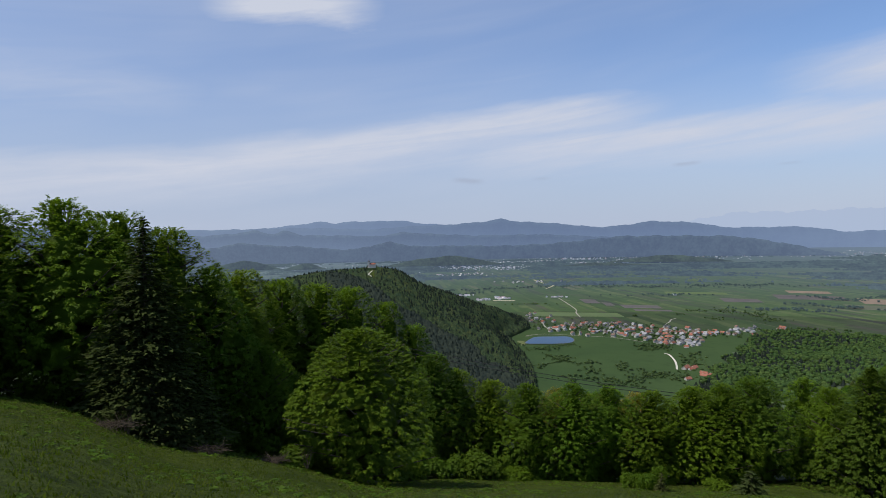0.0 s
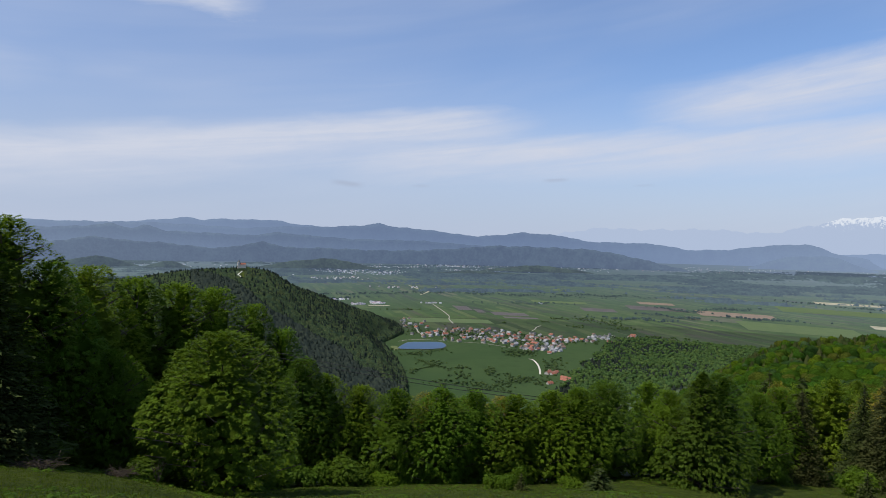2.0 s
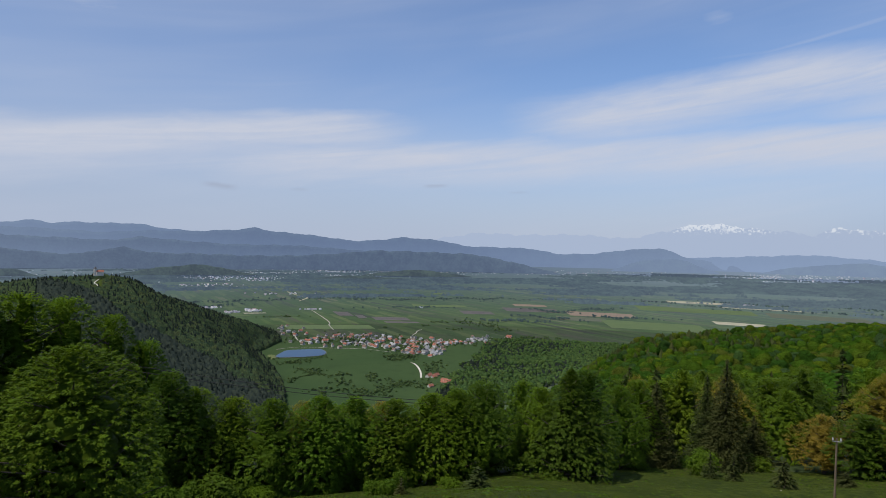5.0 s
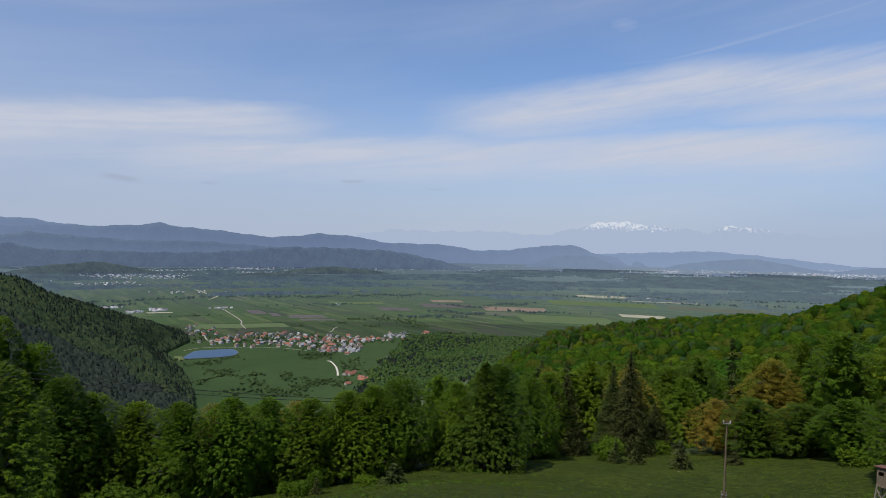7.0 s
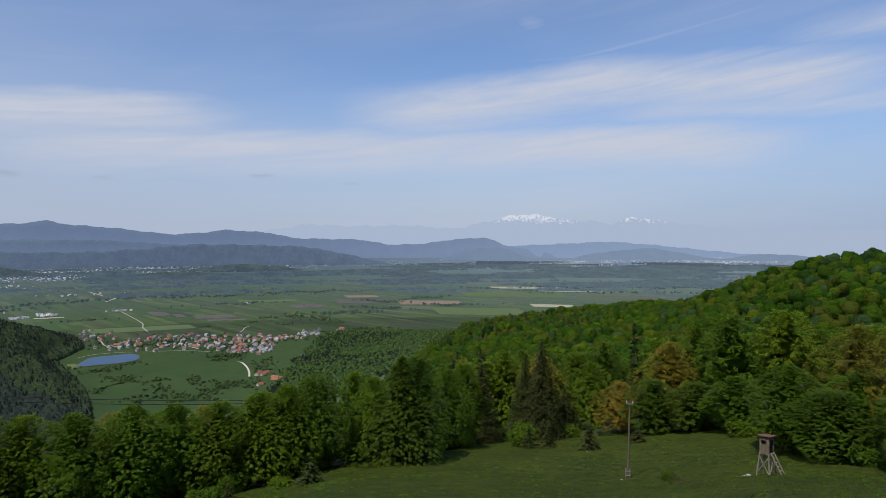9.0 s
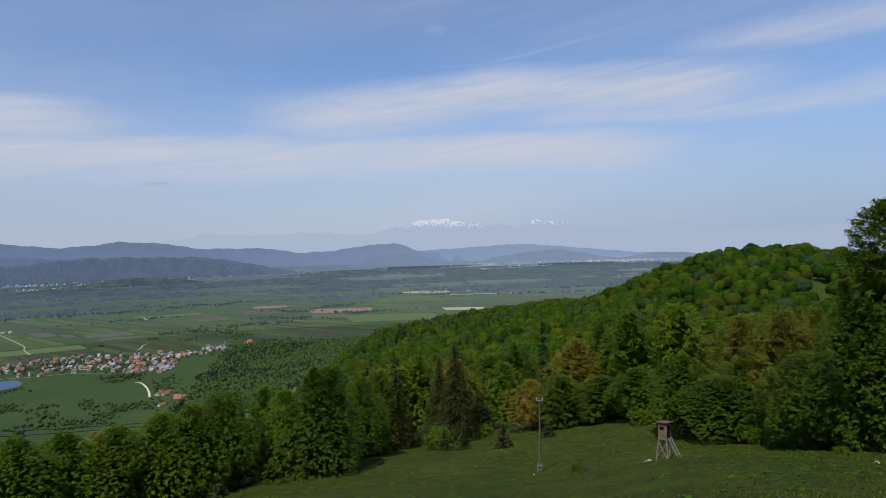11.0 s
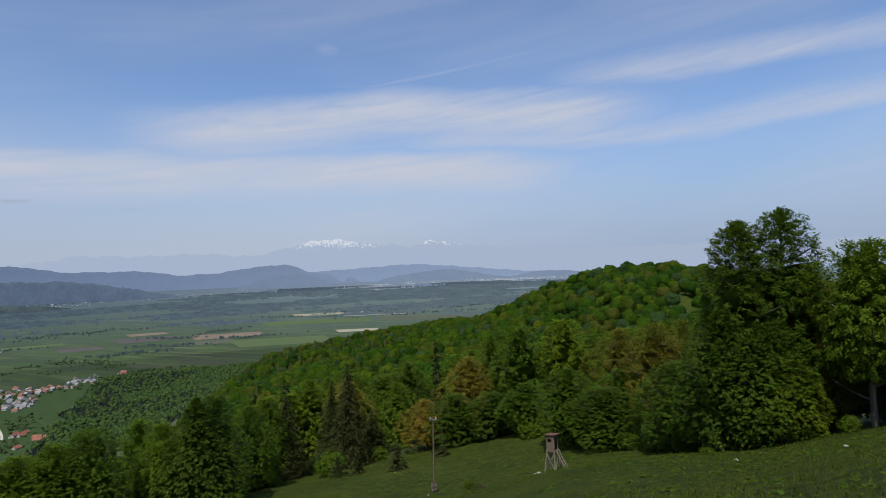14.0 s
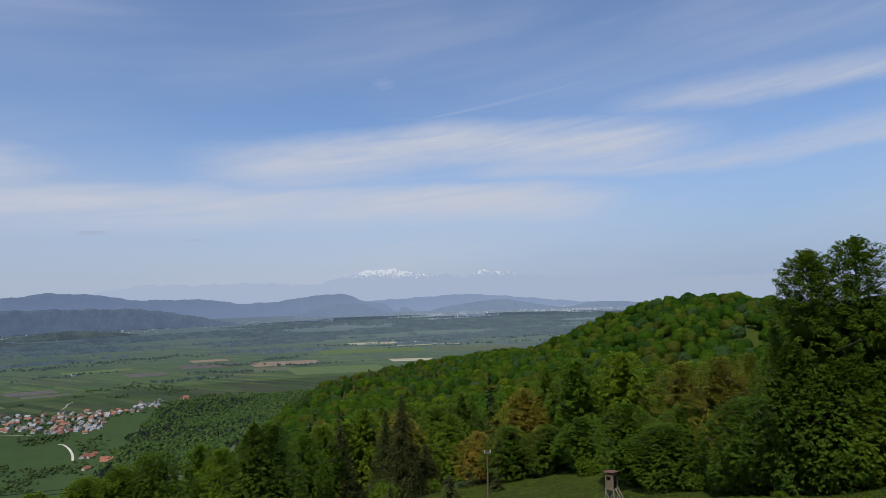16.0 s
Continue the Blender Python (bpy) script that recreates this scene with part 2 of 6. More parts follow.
M_LUSH = plain_material("lush_field", (0.066, 0.098, 0.036), (0.080, 0.114, 0.040), 0.02, 0.95, 0.1)
M_REED = plain_material("reed_bed", (0.085, 0.105, 0.034), (0.110, 0.130, 0.042), 0.05, 0.95, 0.1)
M_DIM = plain_material("dim_field", (0.066, 0.078, 0.050), (0.088, 0.094, 0.060), 0.02, 0.95, 0.1)

# the lake
M_WATER, n = material("lake_water")
ripple = n.noise(n.add("ShaderNodeTexCoord").outputs["Object"], 0.35, 4.0)
surface(n, (0.028, 0.070, 0.135), 0.3, n.add("ShaderNodeBump", {"Strength": 0.12, "Distance": 0.3, "Height": ripple}).outputs[0], 0.12)

# meadow grass: tufts, drier patches, trodden and mossy spots
M_GRASS, n = material("meadow_grass")
at = n.add("ShaderNodeTexCoord").outputs["Object"]
patch, tuft, blade = n.noise(at, 0.16, 6.0, 0.65), n.noise(at, 1.7, 7.0, 0.7), n.noise(at, 9.0, 6.0, 0.75)
col = n.mix(n.smooth(patch, 0.35, 0.68), (0.031, 0.048, 0.005), (0.056, 0.076, 0.007))
col = n.mix(n.math("MULTIPLY", n.smooth(tuft, 0.50, 0.66), 0.75), col, (0.019, 0.032, 0.004))
col = n.mix(n.math("MULTIPLY", n.smooth(n.noise(at, 0.35, 6.0, 0.7), 0.60, 0.74), 0.6), col, (0.070, 0.068, 0.020))
col = n.mix(n.math("MULTIPLY", n.smooth(blade, 0.45, 0.75), 0.6), col, (0.072, 0.096, 0.011))
mott = n.noise(at, 1.3, 9.0, 0.8)
col = n.mix(n.math("MULTIPLY", n.smooth(mott, 0.52, 0.58), 0.75), col, (0.016, 0.028, 0.004))
col = n.mix(n.math("MULTIPLY", n.smooth(mott, 0.47, 0.41), 0.7), col, (0.072, 0.096, 0.016))
hgt = n.math("ADD", n.math("MULTIPLY", tuft, 1.0), n.math("MULTIPLY", blade, 0.35))
surface(n, col, 0.9, n.add("ShaderNodeBump", {"Strength": 1.0, "Distance": 0.35, "Height": hgt}).outputs[0], 0.1)

# far floor painted lighter, so gaps between far crowns look less shaded
M_FARFLOOR = plain_material("far_floor_lightened", (0.044, 0.066, 0.032), (0.060, 0.086, 0.038), 0.1, 0.95, 0.2)
M_LITTER = plain_material("forest_floor", (0.020, 0.032, 0.007), (0.034, 0.056, 0.010), 0.3, 0.95, 0.6)

# blades: lighter tips on some
M_BLADE = leaf_material("grass_blades", [(0.042, 0.066, 0.006), (0.058, 0.086, 0.007), (0.050, 0.076, 0.006), (0.072, 0.088, 0.011)], 0.2, 0.04)


def plain_fields(n, true_plan):
    """Long narrow strips of meadow and field, in kilometres of plan."""
    turned = n.add("ShaderNodeMapping", {0: n.add("ShaderNodeMapping", {0: true_plan, 2: (0, 0, radians(-5))}).outputs[0], 3: (30.0, 3.2, 1.0)}).outputs[0]
    bent = n.mix(0.06, turned, n.add("ShaderNodeTexNoise", {"Vector": true_plan, "Scale": 1.2}).outputs[1], "ADD")
    cells = n.add("ShaderNodeTexVoronoi", {"Vector": bent, "Scale": 1.0, "Randomness": 0.85})
    cells.distance = "CHEBYCHEV"
    cell = cells.outputs["Color"]
    tone = n.add("ShaderNodeSeparateColor", {0: cell}).outputs[0]
    wide = n.noise(true_plan, 0.9, 4.0)
    col = n.ramp(tone, [(0.0, (0.050, 0.082, 0.032)), (0.24, (0.070, 0.102, 0.038)), (0.46, (0.040, 0.062, 0.028)), (0.58, (0.096, 0.120, 0.050)),
                        (0.74, (0.062, 0.076, 0.042)), (0.86, (0.078, 0.072, 0.056)), (0.92, (0.046, 0.046, 0.044)), (0.965, (0.13, 0.128, 0.080))], "CONSTANT")
    col = n.mix(n.math("ADD", 0.25, n.math("MULTIPLY", n.smooth(wide, 0.40, 0.62), 0.45)), col, (0.056, 0.088, 0.034))
    return n.mix(n.math("MULTIPLY", n.smooth(n.noise(true_plan, 22.0, 5.0, 0.65), 0.42, 0.7), 0.4), col, (0.028, 0.044, 0.020))


M_PLAIN, n = material("plain_fields")
plan_at = n.uv("plan")
length = n.add("ShaderNodeVectorMath", {0: plan_at})
length.operation = "LENGTH"
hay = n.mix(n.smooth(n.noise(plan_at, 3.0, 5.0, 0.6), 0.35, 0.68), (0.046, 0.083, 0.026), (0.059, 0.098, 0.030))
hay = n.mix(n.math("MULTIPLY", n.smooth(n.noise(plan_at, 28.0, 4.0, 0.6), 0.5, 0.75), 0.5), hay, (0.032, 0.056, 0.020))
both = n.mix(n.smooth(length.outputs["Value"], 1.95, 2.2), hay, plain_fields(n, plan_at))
# this tint keeps more blue, painting thin haze into the near fields
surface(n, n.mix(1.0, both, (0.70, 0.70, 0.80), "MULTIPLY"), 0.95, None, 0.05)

# haze glow painted over far things: dullest round azimuth 14, paler either side
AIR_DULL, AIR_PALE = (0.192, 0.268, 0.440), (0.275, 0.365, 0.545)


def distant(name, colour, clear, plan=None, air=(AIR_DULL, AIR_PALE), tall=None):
    """A far backdrop: its own colour, with haze painted over it as emission. tall: heights between which this haze
    thins.
    """
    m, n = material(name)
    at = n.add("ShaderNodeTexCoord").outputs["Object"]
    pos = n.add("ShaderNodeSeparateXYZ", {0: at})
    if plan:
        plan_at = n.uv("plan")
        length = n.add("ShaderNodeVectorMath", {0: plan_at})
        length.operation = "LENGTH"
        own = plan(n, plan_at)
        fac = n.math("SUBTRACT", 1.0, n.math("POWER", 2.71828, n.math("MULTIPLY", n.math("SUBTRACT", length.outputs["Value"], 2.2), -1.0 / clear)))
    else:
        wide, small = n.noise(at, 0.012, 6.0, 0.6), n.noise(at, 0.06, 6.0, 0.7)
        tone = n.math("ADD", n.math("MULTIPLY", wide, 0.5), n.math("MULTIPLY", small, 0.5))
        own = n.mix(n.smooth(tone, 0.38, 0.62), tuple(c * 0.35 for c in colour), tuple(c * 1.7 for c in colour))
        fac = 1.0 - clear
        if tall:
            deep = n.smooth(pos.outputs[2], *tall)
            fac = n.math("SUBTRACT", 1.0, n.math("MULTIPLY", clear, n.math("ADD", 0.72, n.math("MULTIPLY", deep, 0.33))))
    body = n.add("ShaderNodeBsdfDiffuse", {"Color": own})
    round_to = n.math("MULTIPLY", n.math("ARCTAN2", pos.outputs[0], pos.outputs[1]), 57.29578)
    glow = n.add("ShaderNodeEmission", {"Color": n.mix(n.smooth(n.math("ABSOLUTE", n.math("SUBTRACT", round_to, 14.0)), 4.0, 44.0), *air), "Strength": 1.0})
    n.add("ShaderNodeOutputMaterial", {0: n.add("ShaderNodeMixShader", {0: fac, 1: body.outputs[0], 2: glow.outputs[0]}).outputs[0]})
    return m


# painted haze, thicker with distance, emitted over the field colours
M_FARPLAIN = distant("haze_plain", None, 5.6, plain_fields, ((0.118, 0.165, 0.245), (0.236, 0.308, 0.425)))

# ---- shapes ----


def mesh_of(name, verts, faces, mats, tone=None, index=None, uv="tone"):
    """A mesh from arrays; faces all of one size. tone: two numbers for each face (or corner), kept as a uv map."""
    verts, faces = np.asarray(verts, "f4"), np.asarray(faces, "i4")
    k = faces.shape[1]
    me = bpy.data.meshes.new(name)
    me.vertices.add(len(verts))
    me.vertices.foreach_set("co", verts.ravel())
    me.loops.add(faces.size)
    me.loops.foreach_set("vertex_index", faces.ravel())
    me.polygons.add(len(faces))
    me.polygons.foreach_set("loop_start", np.arange(0, faces.size, k, dtype="i4"))
    if index is not None:
        me.polygons.foreach_set("material_index", np.asarray(index, "i4"))
    for m in mats if isinstance(mats, (list, tuple)) else [mats]:
        me.materials.append(m)
    if tone is not None:
        layer = me.uv_layers.new(name=uv)
        tone = np.asarray(tone, "f4")
        if len(tone) == len(faces):
            tone = np.repeat(tone, k, 0)
        layer.data.foreach_set("uv", tone.ravel())
    me.update(calc_edges=True)
    me.validate()
    return me


def part(name, bm, mat, parent, label=""):
    """Links a bmesh (or a mesh) as one object under a thing or a part."""
    if isinstance(bm, bmesh.types.BMesh):
        me = bpy.data.meshes.new(name)
        bm.to_mesh(me)
        bm.free()
        me.materials.append(mat)
    else:
        me = bm
    ob = new(name, me)
    ob.parent = parent
    return tagged(ob, label=label)


def box(bm, size, m, bevel=0.0):
    """A box of that size round the origin, put at m."""
    made = bmesh.ops.create_cube(bm, size=1.0, matrix=m @ Matrix.Diagonal((*size, 1)))["verts"]
    if bevel:
        edges = list({e for v in made for e in v.link_edges})
        bmesh.ops.bevel(bm, geom=edges, offset=bevel, segments=1, affect="EDGES")


def tube(points, radii, sides=7):
    """Vertices and quads of a tapered tube along points."""
    points = [Vector(p) for p in points]
    verts, faces = [], []
    for i, (p, r) in enumerate(zip(points, radii)):
        d = (points[min(i + 1, len(points) - 1)] - points[max(i - 1, 0)]).normalized()
        u = d.orthogonal().normalized()
        v = d.cross(u)
        for s in range(sides):
            a = 2 * math.pi * s / sides
            verts.append(tuple(p + (u * math.cos(a) + v * math.sin(a)) * r))
    for i in range(len(points) - 1):
        for s in range(sides):
            t = (s + 1) % sides
            faces.append((i * sides + s, i * sides + t, (i + 1) * sides + t, (i + 1) * sides + s))
    return verts, faces


def tubes_mesh(name, lines, mat, sides=7):
    verts, faces = [], []
    for points, radii in lines:
        v, f = tube(points, radii, sides)
        faces += [tuple(i + len(verts) for i in q) for q in f]
        verts += v
    return mesh_of(name, verts, faces, mat)


def beam(bm, a, b, radius, sides=7, taper=1.0):
    """A round pole from a to b, closed at the ends."""
    a, b = Vector(a), Vector(b)
    d = b - a
    m = Matrix.Translation((a + b) / 2) @ d.to_track_quat("Z", "Y").to_matrix().to_4x4()
    bmesh.ops.create_cone(bm, cap_ends=True, segments=sides, radius1=radius, radius2=radius * taper, depth=d.length, matrix=m)


# ---- the lie of the land ----
# Camera at the middle, azimuth clockwise from +y. The plain lies 300 m below the eye.
PLAIN = -300.0
slope_az = np.array([-180, -110, -70, -44, -36, -31, -26, -16, -8, 6, 21, 31, 41, 52, 60, 67, 76, 84, 88, 94, 104, 140, 180])
# fall per metre out to 50 m, and the mean fall out to 90 m
slope_by = np.array([-.05, -.02, 0.05, .135, .157, .192, .258, .302, .358, .374, .366, .340, .346, .350, .333, .298, .272, .252, .224, .193, .15, 0.0, -.05])
slope_90 = np.array([-.05, -.02, 0.05, .140, .165, .200, .265, .310, .358, .365, .345, .312, .300, .282, .254, .222, .235, .230, .215, .190, .15, 0.0, -.05])
far_r = np.array([90, 200, 400, 650, 900, 1250, 1700, 2300])
FAR = {   # heights under the eye, by azimuth, at those distances past the first
    -70: (-8, -16, -40, -80, -150, -260, -300),
    -36: (-28, -60, -110, -180, -260, -300, -300),
    -20: (-60, -125, -200, -260, -300, -300, -300),
    0: (-68, -140, -220, -290, -300, -300, -300),
    22: (-68, -140, -220, -290, -300, -300, -300),
    31: (-62, -115, -180, -240, -272, -294, -300),
    40: (-54, -90, -114, -131, -215, -292, -300),
    50: (-49, -82, -98, -104, -190, -285, -300),
    58: (-46, -78, -88, -90, -180, -280, -300),
    66: (-43, -68, -41, -78, -170, -280, -300),
    72: (-40, -60, -14, -50, -150, -270, -300),
    80: (-36, -50, -21, -60, -150, -270, -300),
    90: (-28, -40, -42, -70, -150, -260, -300),
    110: (-5, -10, -30, -60, -130, -250, -300),
    140: (5, 5, -10, -40, -110, -240, -300),
}
keys = sorted(FAR)
AZ_GRID = np.arange(-180, 181, 1.0)
R_GRID = np.concatenate([np.arange(0, 90, 5.0), far_r])
table = np.zeros((len(AZ_GRID), len(R_GRID)))
g_az = np.interp(AZ_GRID, slope_az, slope_by)
g90 = np.interp(AZ_GRID, slope_az, slope_90)
wrapped = [keys[-1] - 360] + keys + [keys[0] + 360]
for j, r in enumerate(R_GRID):
    if r <= 90:
        bend = max(0.0, r - 50) / 40
        table[:, j] = -EYE - (g_az * min(r, 50) + bend * (g90 * 90 - g_az * 50))
    else:
        k = list(far_r).index(r) - 1
        vals = [FAR[a][k] for a in keys]
        table[:, j] = np.interp(AZ_GRID, wrapped, [vals[-1]] + vals + [vals[0]])
kernel = np.exp(-0.5 * (np.arange(-6, 7) / 2.2) ** 2)
kernel /= kernel.sum()
padded = np.vstack([table[-7:-1], table, table[1:7]])
table = np.array([np.convolve(padded[:, j], kernel, "valid") for j in range(table.shape[1])]).T

hill_az = np.array([-40, -26, -15, -9.8, -6.7, -4.5, -1.4, 2.4, 6.1, 8.2, 10.0])
hill_top = np.array([-140, -118, -113, -87, -80, -96, -138, -182, -234, -285, -300])


def wobble(x, y, size, seed=0.0):
    """Cheap smooth bumps, about -1 to 1."""
    a, b = x / size, y / size
    return (np.sin(a * 1.7 + seed + 1.3 * np.sin(b * 1.1 + seed)) + np.sin(b * 2.1 - seed * 1.7 + 1.1 * np.sin(a * 0.9 - seed)) + np.sin((a + b) * 1.3 + 2.2 * seed)) / 3


def ground_rel(az, r):
    """Height under the eye (negative) at azimuths in degrees and distances in metres; arrays."""
    az, r = np.asarray(az, float), np.asarray(r, float)
    fa = np.clip(az + 180, 0, 359.999)
    i = fa.astype(int)
    u = fa - i
    j = np.clip(np.searchsorted(R_GRID, r, "right") - 1, 0, len(R_GRID) - 2)
    v = np.clip((r - R_GRID[j]) / (R_GRID[j + 1] - R_GRID[j]), 0, 1)
    z = (table[i, j] * (1 - u) + table[i + 1, j] * u) * (1 - v) + (table[i, j + 1] * (1 - u) + table[i + 1, j + 1] * u) * v
    x, y = r * np.sin(np.radians(az)), r * np.cos(np.radians(az))
    z = z + wobble(x, y, 9.0) * 0.22 * np.clip(r / 20, 0, 1) + wobble(x, y, 60.0, 2.0) * 4.0 * np.clip((r - 110) / 200, 0, 1) * (z > PLAIN + 12)
    foot = np.interp(r, [1000, 1250, 1410, 1650, 1800, 1900, 2000, 2300], [9.6, 9.1, 7.8, 6.2, 5.4, 6.5, 7.4, 7.2])
    turned = np.where(az > -4, -4 + (az + 4) * 12.6 / (foot + 4), az)
    top = np.interp(turned, hill_az, hill_top, left=PLAIN, right=PLAIN) - PLAIN
    bell = np.interp(r, [1000, 1150, 1350, 1550, 1700, 1760, 1850, 2050, 2250, 2450], [0, .14, .44, .78, .97, 1.0, .98, .82, .45, 0])
    hill = PLAIN + top * bell + wobble(x, y, 70.0, 4.0) * 7.0 * bell * (top > 20)
    return np.maximum(np.maximum(z, hill), PLAIN)


def squeeze(dist):
    """Past 2.5 km the land is drawn in towards the middle, keeping each direction."""
    dist = np.asarray(dist, float)
    return np.where(dist < 2500, dist, 2500 + 2320 * (1 - np.exp(-(dist - 2500) / 2320)))


def place(az, r, up=0.0):
    """A point on the ground."""
    z = float(ground_rel(az, r)) + EYE + up
    return Vector((r * math.sin(radians(az)), r * math.cos(radians(az)), z))


def plain_at(az, dist, up=0.0):
    """A point on the plain at a true distance, and the scale there."""
    d = float(squeeze(dist))
    s = d / dist
    return Vector((d * math.sin(radians(az)), d * math.cos(radians(az)), (PLAIN + up) * s + EYE)), s


def on_plain(el):
    """The true distance at which the plain is seen at that angle under the horizon."""
    return -PLAIN / math.tan(radians(el))


def meadow_edge(az):
    """How far the open meadow reaches before the wood."""
    return np.interp(az, [-180, -60, -40, -34, -26, -16, -8, 4, 20, 30, 36, 42, 50, 56, 62, 68, 74, 80, 88, 94, 100, 180],
                     [30, 34, 41, 42, 41, 42, 45, 56, 58, 60, 62, 76, 80, 80, 76, 62, 54, 47, 47, 48, 46, 30])


def open_ground(az, r):
    """Clearings, and the strip of grass on the far slope, with uneven edges."""
    x, y = r * np.sin(np.radians(az)), r * np.cos(np.radians(az))
    edge = 1 + 0.45 * wobble(x, y, 14.0, 3.0) + 0.25 * wobble(x, y, 6.0, 1.0)
    a = ((az - 79.0) / 1.25) ** 2 + ((r - 505) / 60) ** 2 < edge
    b = ((az - 69.0) / 1.6) ** 2 + ((r - (345 + (az - 69.0) * 8)) / 16) ** 2 < edge
    return a | b


def foot_wood(az, r):
    """The wood at the foot of the slope beside the village."""
    el = np.degrees(np.arctan2(-ground_rel(az, r), r))
    return (az > 22.9 + (12.6 - el) * 1.15 + 0.8 * wobble(az * 30, r, 40, 2.0)) & (el > 7.9 + 0.3 * wobble(az * 30, r, 60)) & (az > 22.5) & (az < 46) & (r > 1100) & (r < 2080)


# ---- ground: one sheet round the camera ----
ring = np.concatenate([np.arange(1.0, 100, 1.6), np.geomspace(100, 2500, 90)])
az_cols = np.concatenate([np.arange(-180, -60, 4.0), np.arange(-60, 110, 0.5), np.arange(110, 180, 4.0)])
A, R = np.meshgrid(az_cols, ring)
Z = ground_rel(A, R) + EYE
X, Y = R * np.sin(np.radians(A)), R * np.cos(np.radians(A))
verts = np.stack([X, Y, Z], -1).reshape(-1, 3)
nc, nr = len(az_cols), len(ring)
ii, jj = np.meshgrid(np.arange(nr - 1), np.arange(nc), indexing="ij")
j2 = (jj + 1) % nc
quads = np.stack([ii * nc + jj, ii * nc + j2, (ii + 1) * nc + j2, (ii + 1) * nc + jj], -1).reshape(-1, 4)
mid_a, mid_r, mid_z = A[ii, jj].ravel(), R[ii, jj].ravel(), Z[ii, jj].ravel()
kind = np.where(mid_z - EYE < PLAIN + 8.0, 2, np.where(mid_r > meadow_edge(mid_a) + 3, 1, 0))
clearing = open_ground(mid_a, mid_r)
kind[clearing] = 0
kind[(np.abs(mid_a + 6.8) < 0.6) & (mid_r > 1660) & (mid_r < 1780)] = 0
kind[foot_wood(mid_a, mid_r)] = 1
kind[(mid_a > 19) & (mid_a < 22.5) & (mid_r > 1150) & (mid_z < EYE - 270)] = 2
kind[(kind == 1) & (mid_r > 900)] = 3
# the spot underfoot closes the sheet
centre = len(verts)
verts = np.vstack([verts, [[0.0, 0.0, float(ground_rel(0.0, 0.0)) + EYE]]])
even = np.arange(0, nc, 2)
cap = np.stack([np.full(len(even), centre), even, (even + 1) % nc, (even + 2) % nc], -1)[:, ::-1]
quads = np.vstack([quads, cap])
kind = np.concatenate([kind, np.zeros(len(cap), kind.dtype)])
corner = verts[quads][:, :, :2] / 1000.0
ground = new("ground", mesh_of("ground", verts, quads, [M_GRASS, M_LITTER, M_PLAIN, M_FARFLOOR], corner.reshape(-1, 2), kind, uv="plan"))
tagged(ground, "steep green hill meadow running down to a flat farmed plain", "ground", kind="structure")

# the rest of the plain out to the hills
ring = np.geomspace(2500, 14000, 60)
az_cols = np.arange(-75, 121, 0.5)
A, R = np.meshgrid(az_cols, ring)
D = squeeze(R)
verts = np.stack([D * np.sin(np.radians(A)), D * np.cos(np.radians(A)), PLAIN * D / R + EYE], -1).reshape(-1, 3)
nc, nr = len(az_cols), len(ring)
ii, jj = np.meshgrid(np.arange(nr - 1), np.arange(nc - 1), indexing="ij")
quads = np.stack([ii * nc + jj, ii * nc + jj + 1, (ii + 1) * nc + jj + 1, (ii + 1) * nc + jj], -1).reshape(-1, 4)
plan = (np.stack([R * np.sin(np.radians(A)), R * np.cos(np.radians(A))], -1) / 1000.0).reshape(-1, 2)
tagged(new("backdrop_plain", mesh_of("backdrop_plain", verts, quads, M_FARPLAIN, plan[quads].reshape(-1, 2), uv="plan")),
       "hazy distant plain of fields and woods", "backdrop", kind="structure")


def range_of_hills(name, label, dist, base_el, line, mat, rough=0.12, seed=0.0, az=None):
    """A chain of hills at a drawn distance: crest angles over azimuth, with spurs and gullies on its face."""
    a0, a1 = az or (line[0][0], line[-1][0])
    cols = np.arange(a0, a1 + 0.01, 0.2)
    crest = np.interp(cols, [p[0] for p in line], [p[1] for p in line])
    k = np.exp(-0.5 * (np.arange(-4, 5) / 1.6) ** 2)
    crest = np.convolve(np.pad(crest, 4, "edge"), k / k.sum(), "valid")
    crest = crest + rough * (np.sin(cols * 2.3 + seed) * 0.4 + np.sin(cols * 5.1 + 2 * seed) * 0.3 + np.sin(cols * 11.7 + seed * 3) * 0.2)
    crest = np.maximum(crest, base_el + 0.02)
    rows = np.linspace(0, 1, 9)
    verts = []
    for t in rows:
        d = dist - 34 * (1 - t) + 12 * np.sin(cols * 3.1 + t * 4 + seed) * t * (1 - t)
        el = base_el + (crest - base_el) * t ** 0.85
        verts.append(np.stack([d * np.sin(np.radians(cols)), d * np.cos(np.radians(cols)), d * np.tan(np.radians(el)) + EYE], -1))
    d = np.full_like(cols, dist + 8)
    verts.append(np.stack([d * np.sin(np.radians(cols)), d * np.cos(np.radians(cols)), d * np.tan(np.radians(np.full_like(cols, base_el))) + EYE], -1))
    verts = np.concatenate(verts)
    nc, nr = len(cols), 10
    ii, jj = np.meshgrid(np.arange(nr - 1), np.arange(nc - 1), indexing="ij")
    quads = np.stack([ii * nc + jj, ii * nc + jj + 1, (ii + 1) * nc + jj + 1, (ii + 1) * nc + jj], -1).reshape(-1, 4)
    me = mesh_of(name, verts, quads, mat)
    me.polygons.foreach_set("use_smooth", np.ones(len(quads), bool))
    return tagged(new(name, me), label, "backdrop", kind="structure")


